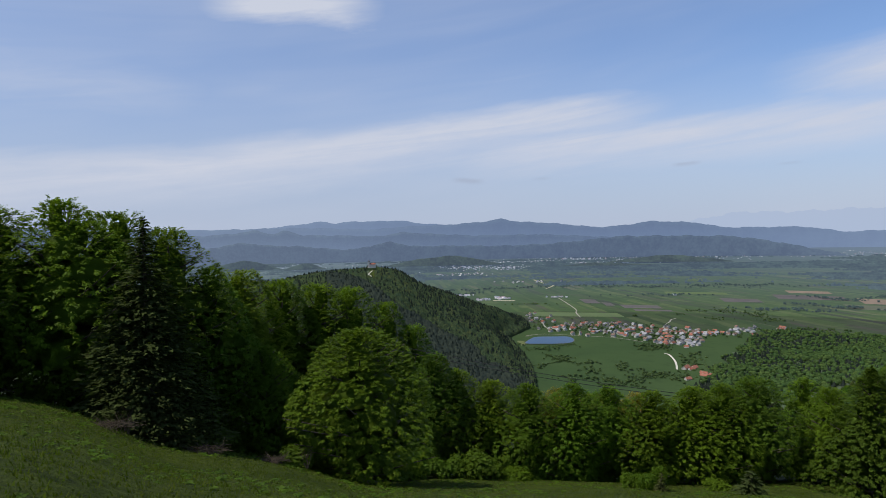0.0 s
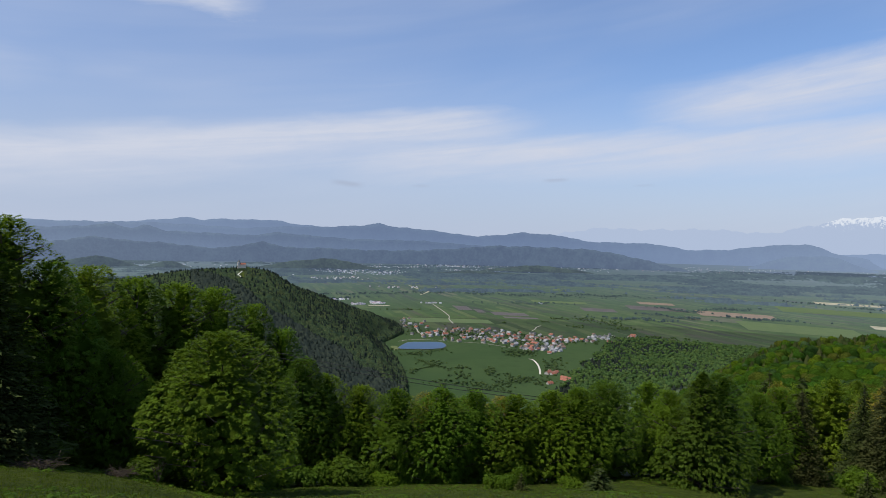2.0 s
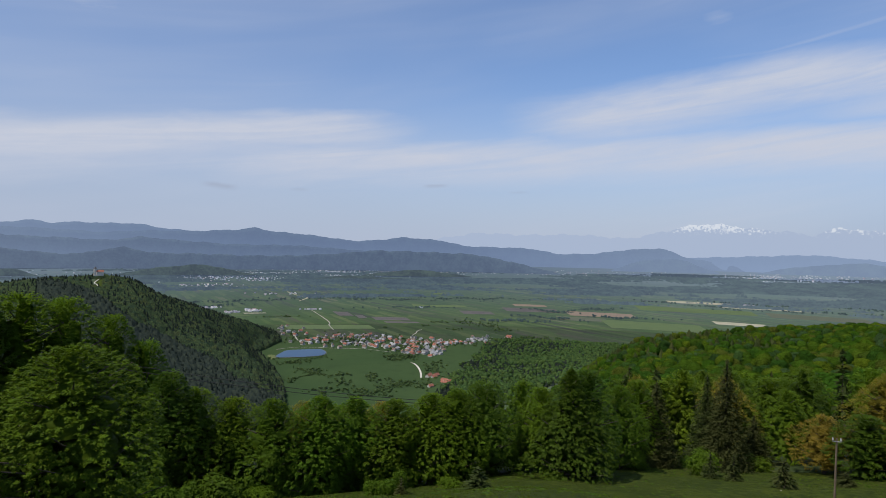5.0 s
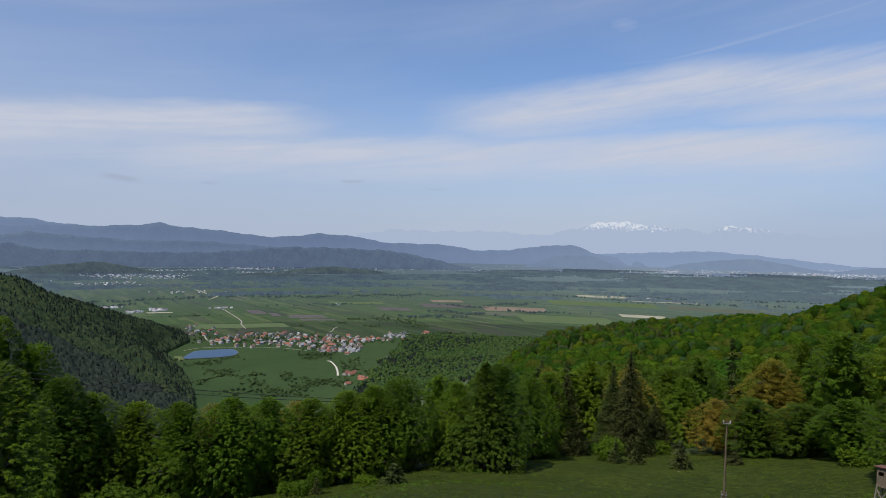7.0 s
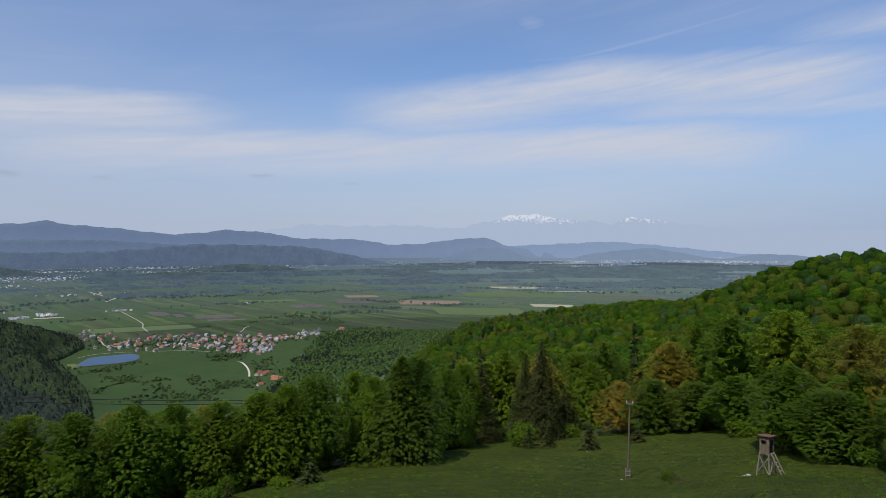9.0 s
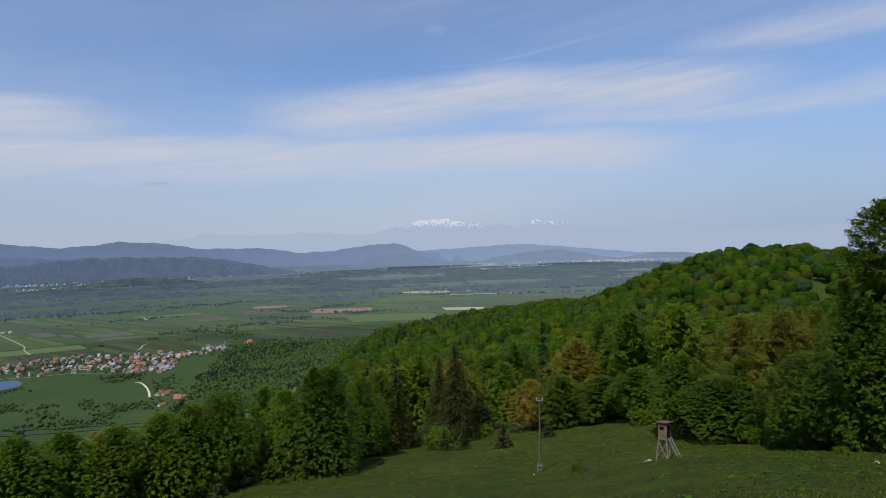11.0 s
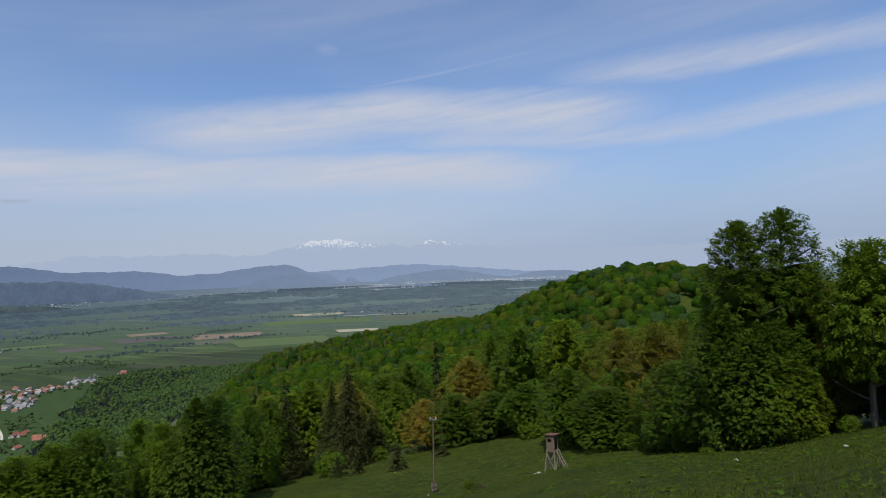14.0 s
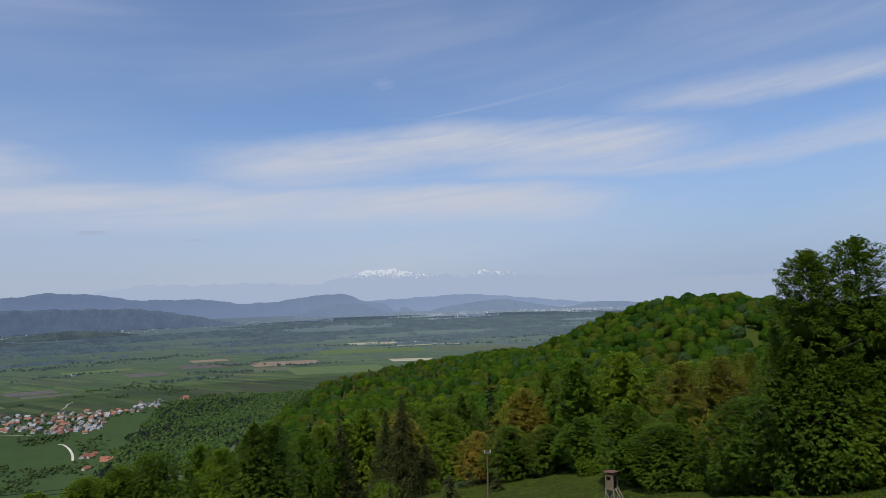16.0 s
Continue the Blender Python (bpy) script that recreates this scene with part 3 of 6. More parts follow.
# each range keeps only a share of this colour under its painted haze
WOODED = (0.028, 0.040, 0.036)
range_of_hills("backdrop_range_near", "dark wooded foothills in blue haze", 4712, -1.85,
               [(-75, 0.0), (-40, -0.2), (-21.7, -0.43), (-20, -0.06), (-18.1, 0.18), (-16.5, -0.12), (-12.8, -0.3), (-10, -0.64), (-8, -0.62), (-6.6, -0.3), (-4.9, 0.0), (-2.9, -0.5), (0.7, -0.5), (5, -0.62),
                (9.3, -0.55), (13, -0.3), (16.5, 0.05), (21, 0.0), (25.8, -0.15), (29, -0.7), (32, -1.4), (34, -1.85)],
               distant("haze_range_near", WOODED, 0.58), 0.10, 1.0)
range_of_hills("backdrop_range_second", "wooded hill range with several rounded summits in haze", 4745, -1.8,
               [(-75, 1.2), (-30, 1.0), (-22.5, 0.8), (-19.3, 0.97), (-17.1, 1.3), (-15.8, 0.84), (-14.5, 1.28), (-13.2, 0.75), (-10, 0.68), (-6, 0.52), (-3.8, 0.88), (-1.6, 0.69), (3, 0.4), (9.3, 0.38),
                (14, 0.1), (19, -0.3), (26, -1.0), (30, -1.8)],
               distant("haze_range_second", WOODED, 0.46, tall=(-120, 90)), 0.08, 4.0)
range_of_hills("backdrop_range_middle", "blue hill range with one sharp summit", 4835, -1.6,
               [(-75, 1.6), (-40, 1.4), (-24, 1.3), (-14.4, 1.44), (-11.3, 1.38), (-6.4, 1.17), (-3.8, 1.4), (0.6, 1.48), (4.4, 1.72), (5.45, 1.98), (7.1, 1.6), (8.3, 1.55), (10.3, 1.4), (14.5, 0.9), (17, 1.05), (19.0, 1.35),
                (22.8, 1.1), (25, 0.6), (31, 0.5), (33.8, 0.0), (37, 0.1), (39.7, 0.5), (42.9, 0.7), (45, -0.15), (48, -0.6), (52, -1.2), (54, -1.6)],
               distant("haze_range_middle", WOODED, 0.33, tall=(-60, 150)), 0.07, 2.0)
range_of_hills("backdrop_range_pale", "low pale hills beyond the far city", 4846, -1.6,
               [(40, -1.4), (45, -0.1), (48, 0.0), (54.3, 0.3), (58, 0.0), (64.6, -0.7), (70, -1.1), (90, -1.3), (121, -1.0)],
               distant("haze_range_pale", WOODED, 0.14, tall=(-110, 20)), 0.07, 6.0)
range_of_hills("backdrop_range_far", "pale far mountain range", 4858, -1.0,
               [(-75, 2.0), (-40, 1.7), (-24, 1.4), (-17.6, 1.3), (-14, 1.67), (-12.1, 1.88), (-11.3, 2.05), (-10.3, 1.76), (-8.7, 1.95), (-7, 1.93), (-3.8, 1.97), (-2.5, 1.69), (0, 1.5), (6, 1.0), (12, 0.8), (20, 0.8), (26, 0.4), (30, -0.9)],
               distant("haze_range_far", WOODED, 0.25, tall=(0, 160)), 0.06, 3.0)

# snow mountains: haze and snow colours painted as pure emission, taking no light
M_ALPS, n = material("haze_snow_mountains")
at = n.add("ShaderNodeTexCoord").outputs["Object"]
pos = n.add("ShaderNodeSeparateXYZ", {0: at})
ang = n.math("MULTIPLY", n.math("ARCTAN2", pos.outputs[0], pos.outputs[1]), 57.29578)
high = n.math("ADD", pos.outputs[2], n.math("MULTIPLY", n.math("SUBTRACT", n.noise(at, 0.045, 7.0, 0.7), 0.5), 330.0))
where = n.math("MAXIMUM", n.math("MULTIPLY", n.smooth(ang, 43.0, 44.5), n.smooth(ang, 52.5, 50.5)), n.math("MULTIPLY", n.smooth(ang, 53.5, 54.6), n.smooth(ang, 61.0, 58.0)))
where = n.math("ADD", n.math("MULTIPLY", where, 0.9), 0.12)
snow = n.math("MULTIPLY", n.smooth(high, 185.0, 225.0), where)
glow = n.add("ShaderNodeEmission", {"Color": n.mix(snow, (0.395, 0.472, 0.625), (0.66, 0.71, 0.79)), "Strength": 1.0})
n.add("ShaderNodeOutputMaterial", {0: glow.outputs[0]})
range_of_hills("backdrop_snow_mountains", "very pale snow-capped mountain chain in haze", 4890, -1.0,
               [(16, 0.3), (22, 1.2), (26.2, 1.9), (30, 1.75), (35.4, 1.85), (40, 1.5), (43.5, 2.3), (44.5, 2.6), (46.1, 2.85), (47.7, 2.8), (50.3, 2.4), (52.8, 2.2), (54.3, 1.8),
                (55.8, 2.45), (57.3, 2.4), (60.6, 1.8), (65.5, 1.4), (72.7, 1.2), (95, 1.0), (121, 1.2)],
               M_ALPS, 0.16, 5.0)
# the mounds carry painted haze as well, the far ones more of it
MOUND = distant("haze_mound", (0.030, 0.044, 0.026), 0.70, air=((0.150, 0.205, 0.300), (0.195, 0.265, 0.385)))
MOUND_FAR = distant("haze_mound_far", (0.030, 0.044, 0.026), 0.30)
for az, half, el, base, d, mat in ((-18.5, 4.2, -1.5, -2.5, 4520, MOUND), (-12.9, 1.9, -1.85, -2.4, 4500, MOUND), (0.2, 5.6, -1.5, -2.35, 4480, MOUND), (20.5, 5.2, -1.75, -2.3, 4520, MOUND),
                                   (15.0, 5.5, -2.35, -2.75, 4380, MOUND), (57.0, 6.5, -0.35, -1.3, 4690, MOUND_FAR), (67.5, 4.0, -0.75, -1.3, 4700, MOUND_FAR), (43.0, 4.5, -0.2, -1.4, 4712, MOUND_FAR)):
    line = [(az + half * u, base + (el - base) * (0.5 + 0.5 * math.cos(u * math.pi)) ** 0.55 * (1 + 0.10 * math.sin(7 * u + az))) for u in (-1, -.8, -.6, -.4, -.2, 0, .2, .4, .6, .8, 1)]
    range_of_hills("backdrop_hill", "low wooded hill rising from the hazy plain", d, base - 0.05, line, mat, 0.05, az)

# ---- plants ----


def sprays(rng, lobes, count, size, up=0.45, hollow=0.62, low=-0.15, tone0=0.0):
    """Leaf sprays on the outsides of lobes (x, y, z, rx, ry, rz): verts, triangles and tones."""
    lobes = np.asarray(lobes, float)
    area = (lobes[:, 3] * lobes[:, 4] + lobes[:, 4] * lobes[:, 5] + lobes[:, 3] * lobes[:, 5])
    pick = rng.choice(len(lobes), count, p=area / area.sum())
    d = rng.normal(size=(count, 3))
    d /= np.linalg.norm(d, axis=1)[:, None]
    under = d[:, 2] < low
    d[under, 2] *= -0.6
    rad = hollow + (1.06 - hollow) * rng.random(count) ** 0.6
    p = lobes[pick, :3] + d * lobes[pick, 3:] * rad[:, None]
    nor = d * (1 - up) + np.array([0, 0, up]) + rng.normal(size=(count, 3)) * 0.28
    nor /= np.linalg.norm(nor, axis=1)[:, None]
    out = d + rng.normal(size=(count, 3)) * 0.7
    u = out - nor * (out * nor).sum(1)[:, None]
    u /= np.linalg.norm(u, axis=1)[:, None] + 1e-9
    v = np.cross(nor, u)
    s = size * (0.6 + 0.8 * rng.random(count))[:, None]
    droop = np.array([0, 0, -1.0]) * s * 0.28
    verts = np.stack([p - u * s * 0.7 + v * s * 0.6, p - u * s * 0.7 - v * s * 0.6 + droop * 0.3, p + u * s * 1.05 + droop], 1).reshape(-1, 3)
    quads = np.arange(3 * count).reshape(-1, 3)
    tone = np.stack([np.full(count, tone0), rng.random(count)], 1)
    return verts, quads, tone


def joined(pieces):
    verts, quads, tones, k = [], [], [], 0
    for v, q, t in pieces:
        verts.append(v), quads.append(q + k), tones.append(t)
        k += len(v)
    return np.concatenate(verts), np.concatenate(quads), np.concatenate(tones)


def lump():
    """A small rounded body of 48 triangles, radius 1."""
    verts, quads, seen = [], [], {}

    def at(p):
        if p not in seen:
            seen[p] = len(verts)
            v = Vector(p).normalized()
            verts.append((v.x, v.y, v.z))
        return seen[p]
    for axis in range(3):
        for side in (-1, 1):
            for i in (-1, 0):
                for j in (-1, 0):
                    ring4 = []
                    for a, b in ((i, j), (i + 1, j), (i + 1, j + 1), (i, j + 1)):
                        p = [a, b]
                        p.insert(axis, side)
                        ring4.append(at(tuple(p)))
                    quads += [(ring4[0], ring4[1], ring4[2]), (ring4[0], ring4[2], ring4[3])]
    return np.array(verts), np.array(quads)


LUMP_V, LUMP_Q = lump()


def crown_wide(shape, t):
    """The crown's half width at the share t of its height, 1 at most."""
    if shape == "round":
        return math.sin(math.pi * min(0.985, 0.17 + t * 0.81)) ** 0.7
    if shape == "dome":
        return min(1.0, 0.80 + 0.3 * t) * math.sqrt(max(0.01, 1 - max(0.0, (t - 0.66) / 0.34) ** 2))
    if shape == "tall":
        return math.sin(math.pi * min(0.975, 0.13 + t * 0.84)) ** 0.55 * 0.92
    return (1 - t) ** 0.7 * 0.95 + 0.05


def crown_fans(rng, height, width, bare, count, shape, leaves, size, loose=0.0):
    """Boughs as flat leafy fans in tiers round a crown, each leaf a small blade that lies nearly level: verts, triangles, tones, and the fans' middles."""
    tall = height - bare
    ph = rng.random(4) * 6.28
    i = np.arange(count)
    t = ((i + rng.random(count)) / count) ** (0.75 if shape == "dome" else 0.92)
    a = i * 2.39996 + rng.normal(size=count) * 0.3
    inner = rng.random(count) < (0.55 if shape == "dome" else 0.40)
    wide = np.array([crown_wide(shape, u) for u in t])
    uneven = 1 + 0.15 * np.sin(2 * a + ph[0] + 4 * t) + 0.12 * np.sin(3 * a + ph[1] - 7 * t) + 0.07 * np.sin(5 * a + 11 * t + ph[2])
    long = math.sqrt(width * height / count) * (0.80 + 0.6 * rng.random(count)) * (0.75 + 0.35 * wide)
    reach = np.maximum(0.0, width * 0.5 * wide * uneven * np.where(inner, 0.35 + 0.5 * rng.random(count), 1.0) - long * 0.75)
    rise = np.interp(t, [0.0, 0.45, 0.8, 1.0], [-0.34, -0.08, 0.30, 0.9]) + rng.normal(size=count) * 0.10
    mid = np.stack([np.cos(a) * reach, np.sin(a) * reach, bare + tall * (0.03 + 0.94 * t) + rng.normal(size=count) * 0.1], 1)
    d = np.stack([np.cos(a), np.sin(a), rise], 1)
    d /= np.linalg.norm(d, axis=1)[:, None]
    side = np.stack([-np.sin(a), np.cos(a), np.zeros(count)], 1)
    top = np.cross(d, side)
    area = long ** 2
    pick = rng.choice(count, leaves, p=area / area.sum())
    ang, rad = rng.random(leaves) * 6.283, np.sqrt(rng.random(leaves))
    u, v = np.cos(ang) * rad, np.sin(ang) * rad
    lg = long[pick]
    droop = -0.30 * (np.clip(u, 0, 1) ** 2 + 0.55 * v ** 2)
    thick = (0.17 + loose) * rng.normal(size=leaves)
    p = mid[pick] + d[pick] * (u * lg)[:, None] + side[pick] * (v * lg * (0.72 + loose))[:, None] + top[pick] * ((droop + thick) * lg)[:, None]
    nor = top[pick] * 0.75 + d[pick] * (0.30 * u + 0.12)[:, None] + side[pick] * (0.25 * v)[:, None] + rng.normal(size=(leaves, 3)) * (0.16 + 0.4 * loose)
    nor[:, 2] = np.abs(nor[:, 2])
    nor /= np.linalg.norm(nor, axis=1)[:, None]
    out = d[pick] * 0.9 + side[pick] * (0.8 * v)[:, None] + rng.normal(size=(leaves, 3)) * 0.45
    e = out - nor * (out * nor).sum(1)[:, None]
    e /= np.linalg.norm(e, axis=1)[:, None] + 1e-9
    f = np.cross(nor, e)
    s = size * (0.6 + 0.8 * rng.random(leaves))[:, None]
    hang = np.array([0, 0, -1.0]) * s * 0.25
    verts = np.stack([p - e * s * 0.7 + f * s * 0.55, p - e * s * 0.7 - f * s * 0.55, p + e * s * 1.05 + hang], 1).reshape(-1, 3)
    fan_tone = rng.random(count)
    tone = np.stack([np.zeros(leaves), 0.75 * fan_tone[pick] + 0.25 * rng.random(leaves)], 1)
    return verts, np.arange(3 * leaves).reshape(-1, 3), tone, mid


def crown_core(rng, height, width, bare, shape):
    """Dense leafage inside the crown, in the darkest leaf tone, which paints the shade there."""
    tall = height - bare
    pieces = []
    for i in range(13 if shape != "dome" else 10):
        t = (i + 0.5) / 13
        a = i * 2.39996
        wide = width * 0.5 * crown_wide(shape, t)
        v = LUMP_V * (1 + rng.normal(size=(len(LUMP_V), 1)) * 0.14) * np.array([wide * 0.36, wide * 0.36, tall * 0.085]) + np.array([math.cos(a) * wide * 0.24, math.sin(a) * wide * 0.24, bare + tall * (0.08 + 0.80 * t)])
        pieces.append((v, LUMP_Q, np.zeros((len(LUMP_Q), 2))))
    return joined(pieces)


def trunk_lines(rng, height, width, bare, lobes, thick):
    """The trunk and its limbs out to the lobes."""
    bend = rng.normal(size=2) * 0.15
    spine = [(bend[0] * math.sin(3 * t), bend[1] * math.sin(2 * t), -0.6 + (height * 0.9 + 0.6) * t) for t in np.linspace(0, 1, 7)]
    lines = [(spine, [thick * (1.15 - 1.0 * t) for t in np.linspace(0, 1, 7)])]
    for x, y, z in lobes[5::64]:
        base = max(bare * 0.6, z - 0.35 * math.hypot(x, y) - 0.6)
        mid = (x * 0.45, y * 0.45, base + (z - base) * 0.35)
        lines.append(([(0, 0, base), mid, (x, y, z)], [thick * 0.34, thick * 0.22, thick * 0.08]))
    return lines


def broadleaf(seed, height, width, bare, fans, count, size, leaf, shape="round", bark=M_BARK, name="tree", loose=0.0):
    """One broadleaf tree at the origin: an Empty with trunk and crown."""
    rng = np.random.default_rng(seed)
    lv, lq, lt, mids = crown_fans(rng, height, width, bare, fans, shape, count, size, loose)
    ob = new(name)
    part("trunk", tubes_mesh("trunk", trunk_lines(rng, height, width, bare, mids, 0.018 * height + 0.03), bark, 6), None, ob)
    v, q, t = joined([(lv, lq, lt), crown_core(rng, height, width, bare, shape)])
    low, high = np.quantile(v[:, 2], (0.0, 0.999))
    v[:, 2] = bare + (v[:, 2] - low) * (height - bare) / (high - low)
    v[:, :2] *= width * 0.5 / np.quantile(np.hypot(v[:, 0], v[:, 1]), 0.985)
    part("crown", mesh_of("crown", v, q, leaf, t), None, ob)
    return ob


def spruce_arrays(rng, height, width, bare, tiers, per, size, ragged=0.25, tone0=0.0):
    """Needle sprays along drooping branches in tiers."""
    pos, outs = [], []
    for i in range(tiers):
        t = (i + rng.random() * 0.8) / tiers
        z0 = bare + (height - bare) * t
        reach = width * 0.5 * (1 - t) ** 0.85 * (1 - ragged * rng.random()) + 0.12
        n_br = max(4, int(11 * (1 - t) + 4))
        for b in range(n_br):
            a = 2 * math.pi * (b + rng.random() * 0.7) / n_br + i * 1.3
            length = reach * (0.75 + 0.35 * rng.random())
            k = max(2, int(per * length / (width * 0.5)))
            s = (np.arange(k) + rng.random(k)) / k
            p = np.stack([np.cos(a) * length * s, np.sin(a) * length * s, z0 - 0.30 * length * s ** 1.4 + rng.normal(size=k) * 0.08], 1)
            p[:, :2] += rng.normal(size=(k, 2)) * 0.10 * length
            pos.append(p)
            outs.append(np.tile([np.cos(a), np.sin(a), -0.25], (k, 1)))
    p, out = np.concatenate(pos), np.concatenate(outs)
    count = len(p)
    out = out + rng.normal(size=(count, 3)) * 0.35
    out /= np.linalg.norm(out, axis=1)[:, None]
    nor = np.array([0, 0, 1.0]) + rng.normal(size=(count, 3)) * 0.5
    v = np.cross(nor, out)
    v /= np.linalg.norm(v, axis=1)[:, None] + 1e-9
    s = size * (0.6 + 0.8 * rng.random(count))[:, None]
    hang = np.array([0, 0, -1.0]) * s * 0.35
    verts = np.stack([p - out * s * 0.7 + v * s * 0.48 + hang, p - out * s * 0.7 - v * s * 0.48 + hang * 0.5, p + out * s * 1.1 + hang * 0.6], 1).reshape(-1, 3)
    return verts, np.arange(3 * count).reshape(-1, 3), np.stack([np.full(count, tone0), rng.random(count)], 1)


def spruce(seed, height, width, bare, tiers, per, size, name="spruce_tree", ragged=0.25):
    rng = np.random.default_rng(seed)
    ob = new(name)
    lines = [([(0, 0, -0.5), (0.03, 0, height * 0.5), (0, 0, height * 0.97)], [0.016 * height + 0.03, 0.011 * height, 0.015])]
    for i in range(tiers):
        t = (i + 0.5) / tiers
        for b in range(3):
            a = i * 2.2 + b * 2.1
            reach = width * 0.26 * (1 - t) ** 0.85
            z0 = bare + (height - bare) * t
            lines.append(([(0, 0, z0), (math.cos(a) * reach, math.sin(a) * reach, z0 - 0.25 * reach)], [0.02, 0.006]))
    part("trunk", tubes_mesh("trunk", lines, M_BARK, 5), None, ob)
    v, q, t = spruce_arrays(rng, height, width, bare, tiers, per, size, ragged)
    part("crown", mesh_of("crown", v, q, M_NEEDLE, t), None, ob)
    return ob


def set_down(proto, az, r, height, width, proto_h, proto_w, turn, label="", group="", first=False):
    """A copy (or the first one itself) of a tree on the ground, brought to its height and width."""
    m = Matrix.Translation(place(az, r, -0.05)) @ pose(0, 0, 0, 0, 0, turn)
    fit = Matrix.Diagonal((width / proto_w, width / proto_w, height / proto_h, 1))
    if first:
        proto.matrix_basis = m @ fit
        ob = proto
    else:
        back = Matrix.Diagonal((1 / proto.scale[0], 1 / proto.scale[1], 1 / proto.scale[2], 1))
        ob = copy_thing(proto, m @ fit @ back)
    return tagged(ob, label, "tree", group)


# trees at the meadow's rim: prototypes of height 12 and width 10
H0, W0 = 12.0, 10.0
M_FRESH = leaf_material("leaves_round_tree", [(0.080, 0.130, 0.008), (0.086, 0.138, 0.009)])
TALL = (17.0, 8.5)
DIMS = {"spruce": (H0, 6.0), "dome": (19.0, 6.5)}
KINDS = {
    "beech_tall": [broadleaf(31, *TALL, 0.5, 3200, 44000, 0.098, M_LEAF, "tall")],
    "hornbeam_tall": [broadleaf(32, *TALL, 0.5, 3200, 44000, 0.098, M_DARK, "tall")],
    "fresh_tall": [broadleaf(33, *TALL, 0.5, 3200, 44000, 0.098, M_LIME, "tall")],
    "beech": [broadleaf(s, H0, W0, 0.5, 2600, 39000, 0.098, M_LEAF, "round") for s in (1, 2)],
    "fresh": [broadleaf(s, H0, W0, 0.5, 2600, 39000, 0.098, M_LIME, "round") for s in (3, 4)],
    "hornbeam": [broadleaf(s, H0, W0, 0.4, 2600, 39000, 0.098, M_DARK, "tall") for s in (5, 6)],
    "beech_behind": [broadleaf(s, H0, W0, 0.5, 1000, 16000, 0.148, M_LEAF, "round") for s in (21,)],
    "fresh_behind": [broadleaf(s, H0, W0, 0.5, 1000, 16000, 0.148, M_LIME, "round") for s in (23,)],
    "hornbeam_behind": [broadleaf(s, H0, W0, 0.5, 1000, 16000, 0.148, M_DARK, "tall") for s in (24, 25)],
    "dome": [broadleaf(s, 19.0, 6.5, 0.2, 1500, 46000, 0.115, M_DARK, "dome", loose=0.16) for s in (13, 14)],
    "cone": [broadleaf(s, H0, W0, 0.4, 2600, 39000, 0.098, M_DARK, "cone") for s in (8,)],
    "bronze": [broadleaf(s, H0, W0, 0.8, 1000, 18000, 0.105, M_BRONZE, "round", loose=0.12) for s in (9,)],
    "olive": [broadleaf(s, H0, W0, 0.6, 1100, 21000, 0.105, M_OLIVE, "round", loose=0.1) for s in (17,)],
    "round": [broadleaf(19, H0, W0, 0.7, 3000, 50000, 0.090, M_FRESH, "round")],
    "oak": [broadleaf(s, H0, W0, 2.6, 1200, 26000, 0.115, M_LEAF, "tall", M_PALEBARK, loose=0.1) for s in (10,)],
    "spruce": [spruce(s, H0, 6.0, 0.4, 48, 110, 0.11) for s in (11, 12)],
}
LABELS = {
    "beech": "green broadleaf tree with foliage down to the grass",
    "fresh": "bright fresh-green broadleaf tree in spring leaf",
    "hornbeam": "dense dark-green tree at the meadow's rim",
    "dome": "tall dark-green tree with a broad rounded top",
    "cone": "dark-green conical broadleaf tree with dense low foliage",
    "bronze": "tree with bronze-brown opening spring leaves",
    "olive": "tree with olive-brown young leaves",
    "round": "large round fresh-green tree with foliage down to the grass",
    "oak": "tall green tree with a bare pale trunk",
    "spruce": "dark spruce with drooping branches",
}
used = {}


def tree(kind, az, r, top_el, width, base_drop=0.0, turn=None):
    """A tree whose foot stands at az, r and whose top is seen at top_el degrees."""
    foot = float(ground_rel(az, r))
    height = r * math.tan(radians(top_el)) - foot
    base = kind.split("_")[0]
    if base + "_tall" in KINDS and height / width > 1.5:
        kind = base + "_tall"
    k = used.get(kind, 0)
    used[kind] = k + 1
    protos = KINDS[kind]
    proto = protos[k % len(protos)]
    return set_down(proto, az, r, height, width, *(TALL if kind.endswith("_tall") else DIMS.get(kind, (H0, W0))), (k * 137.5) % 360 if turn is None else turn,
                    LABELS[kind.split("_")[0]], "trees round the meadow", first=k < len(protos))


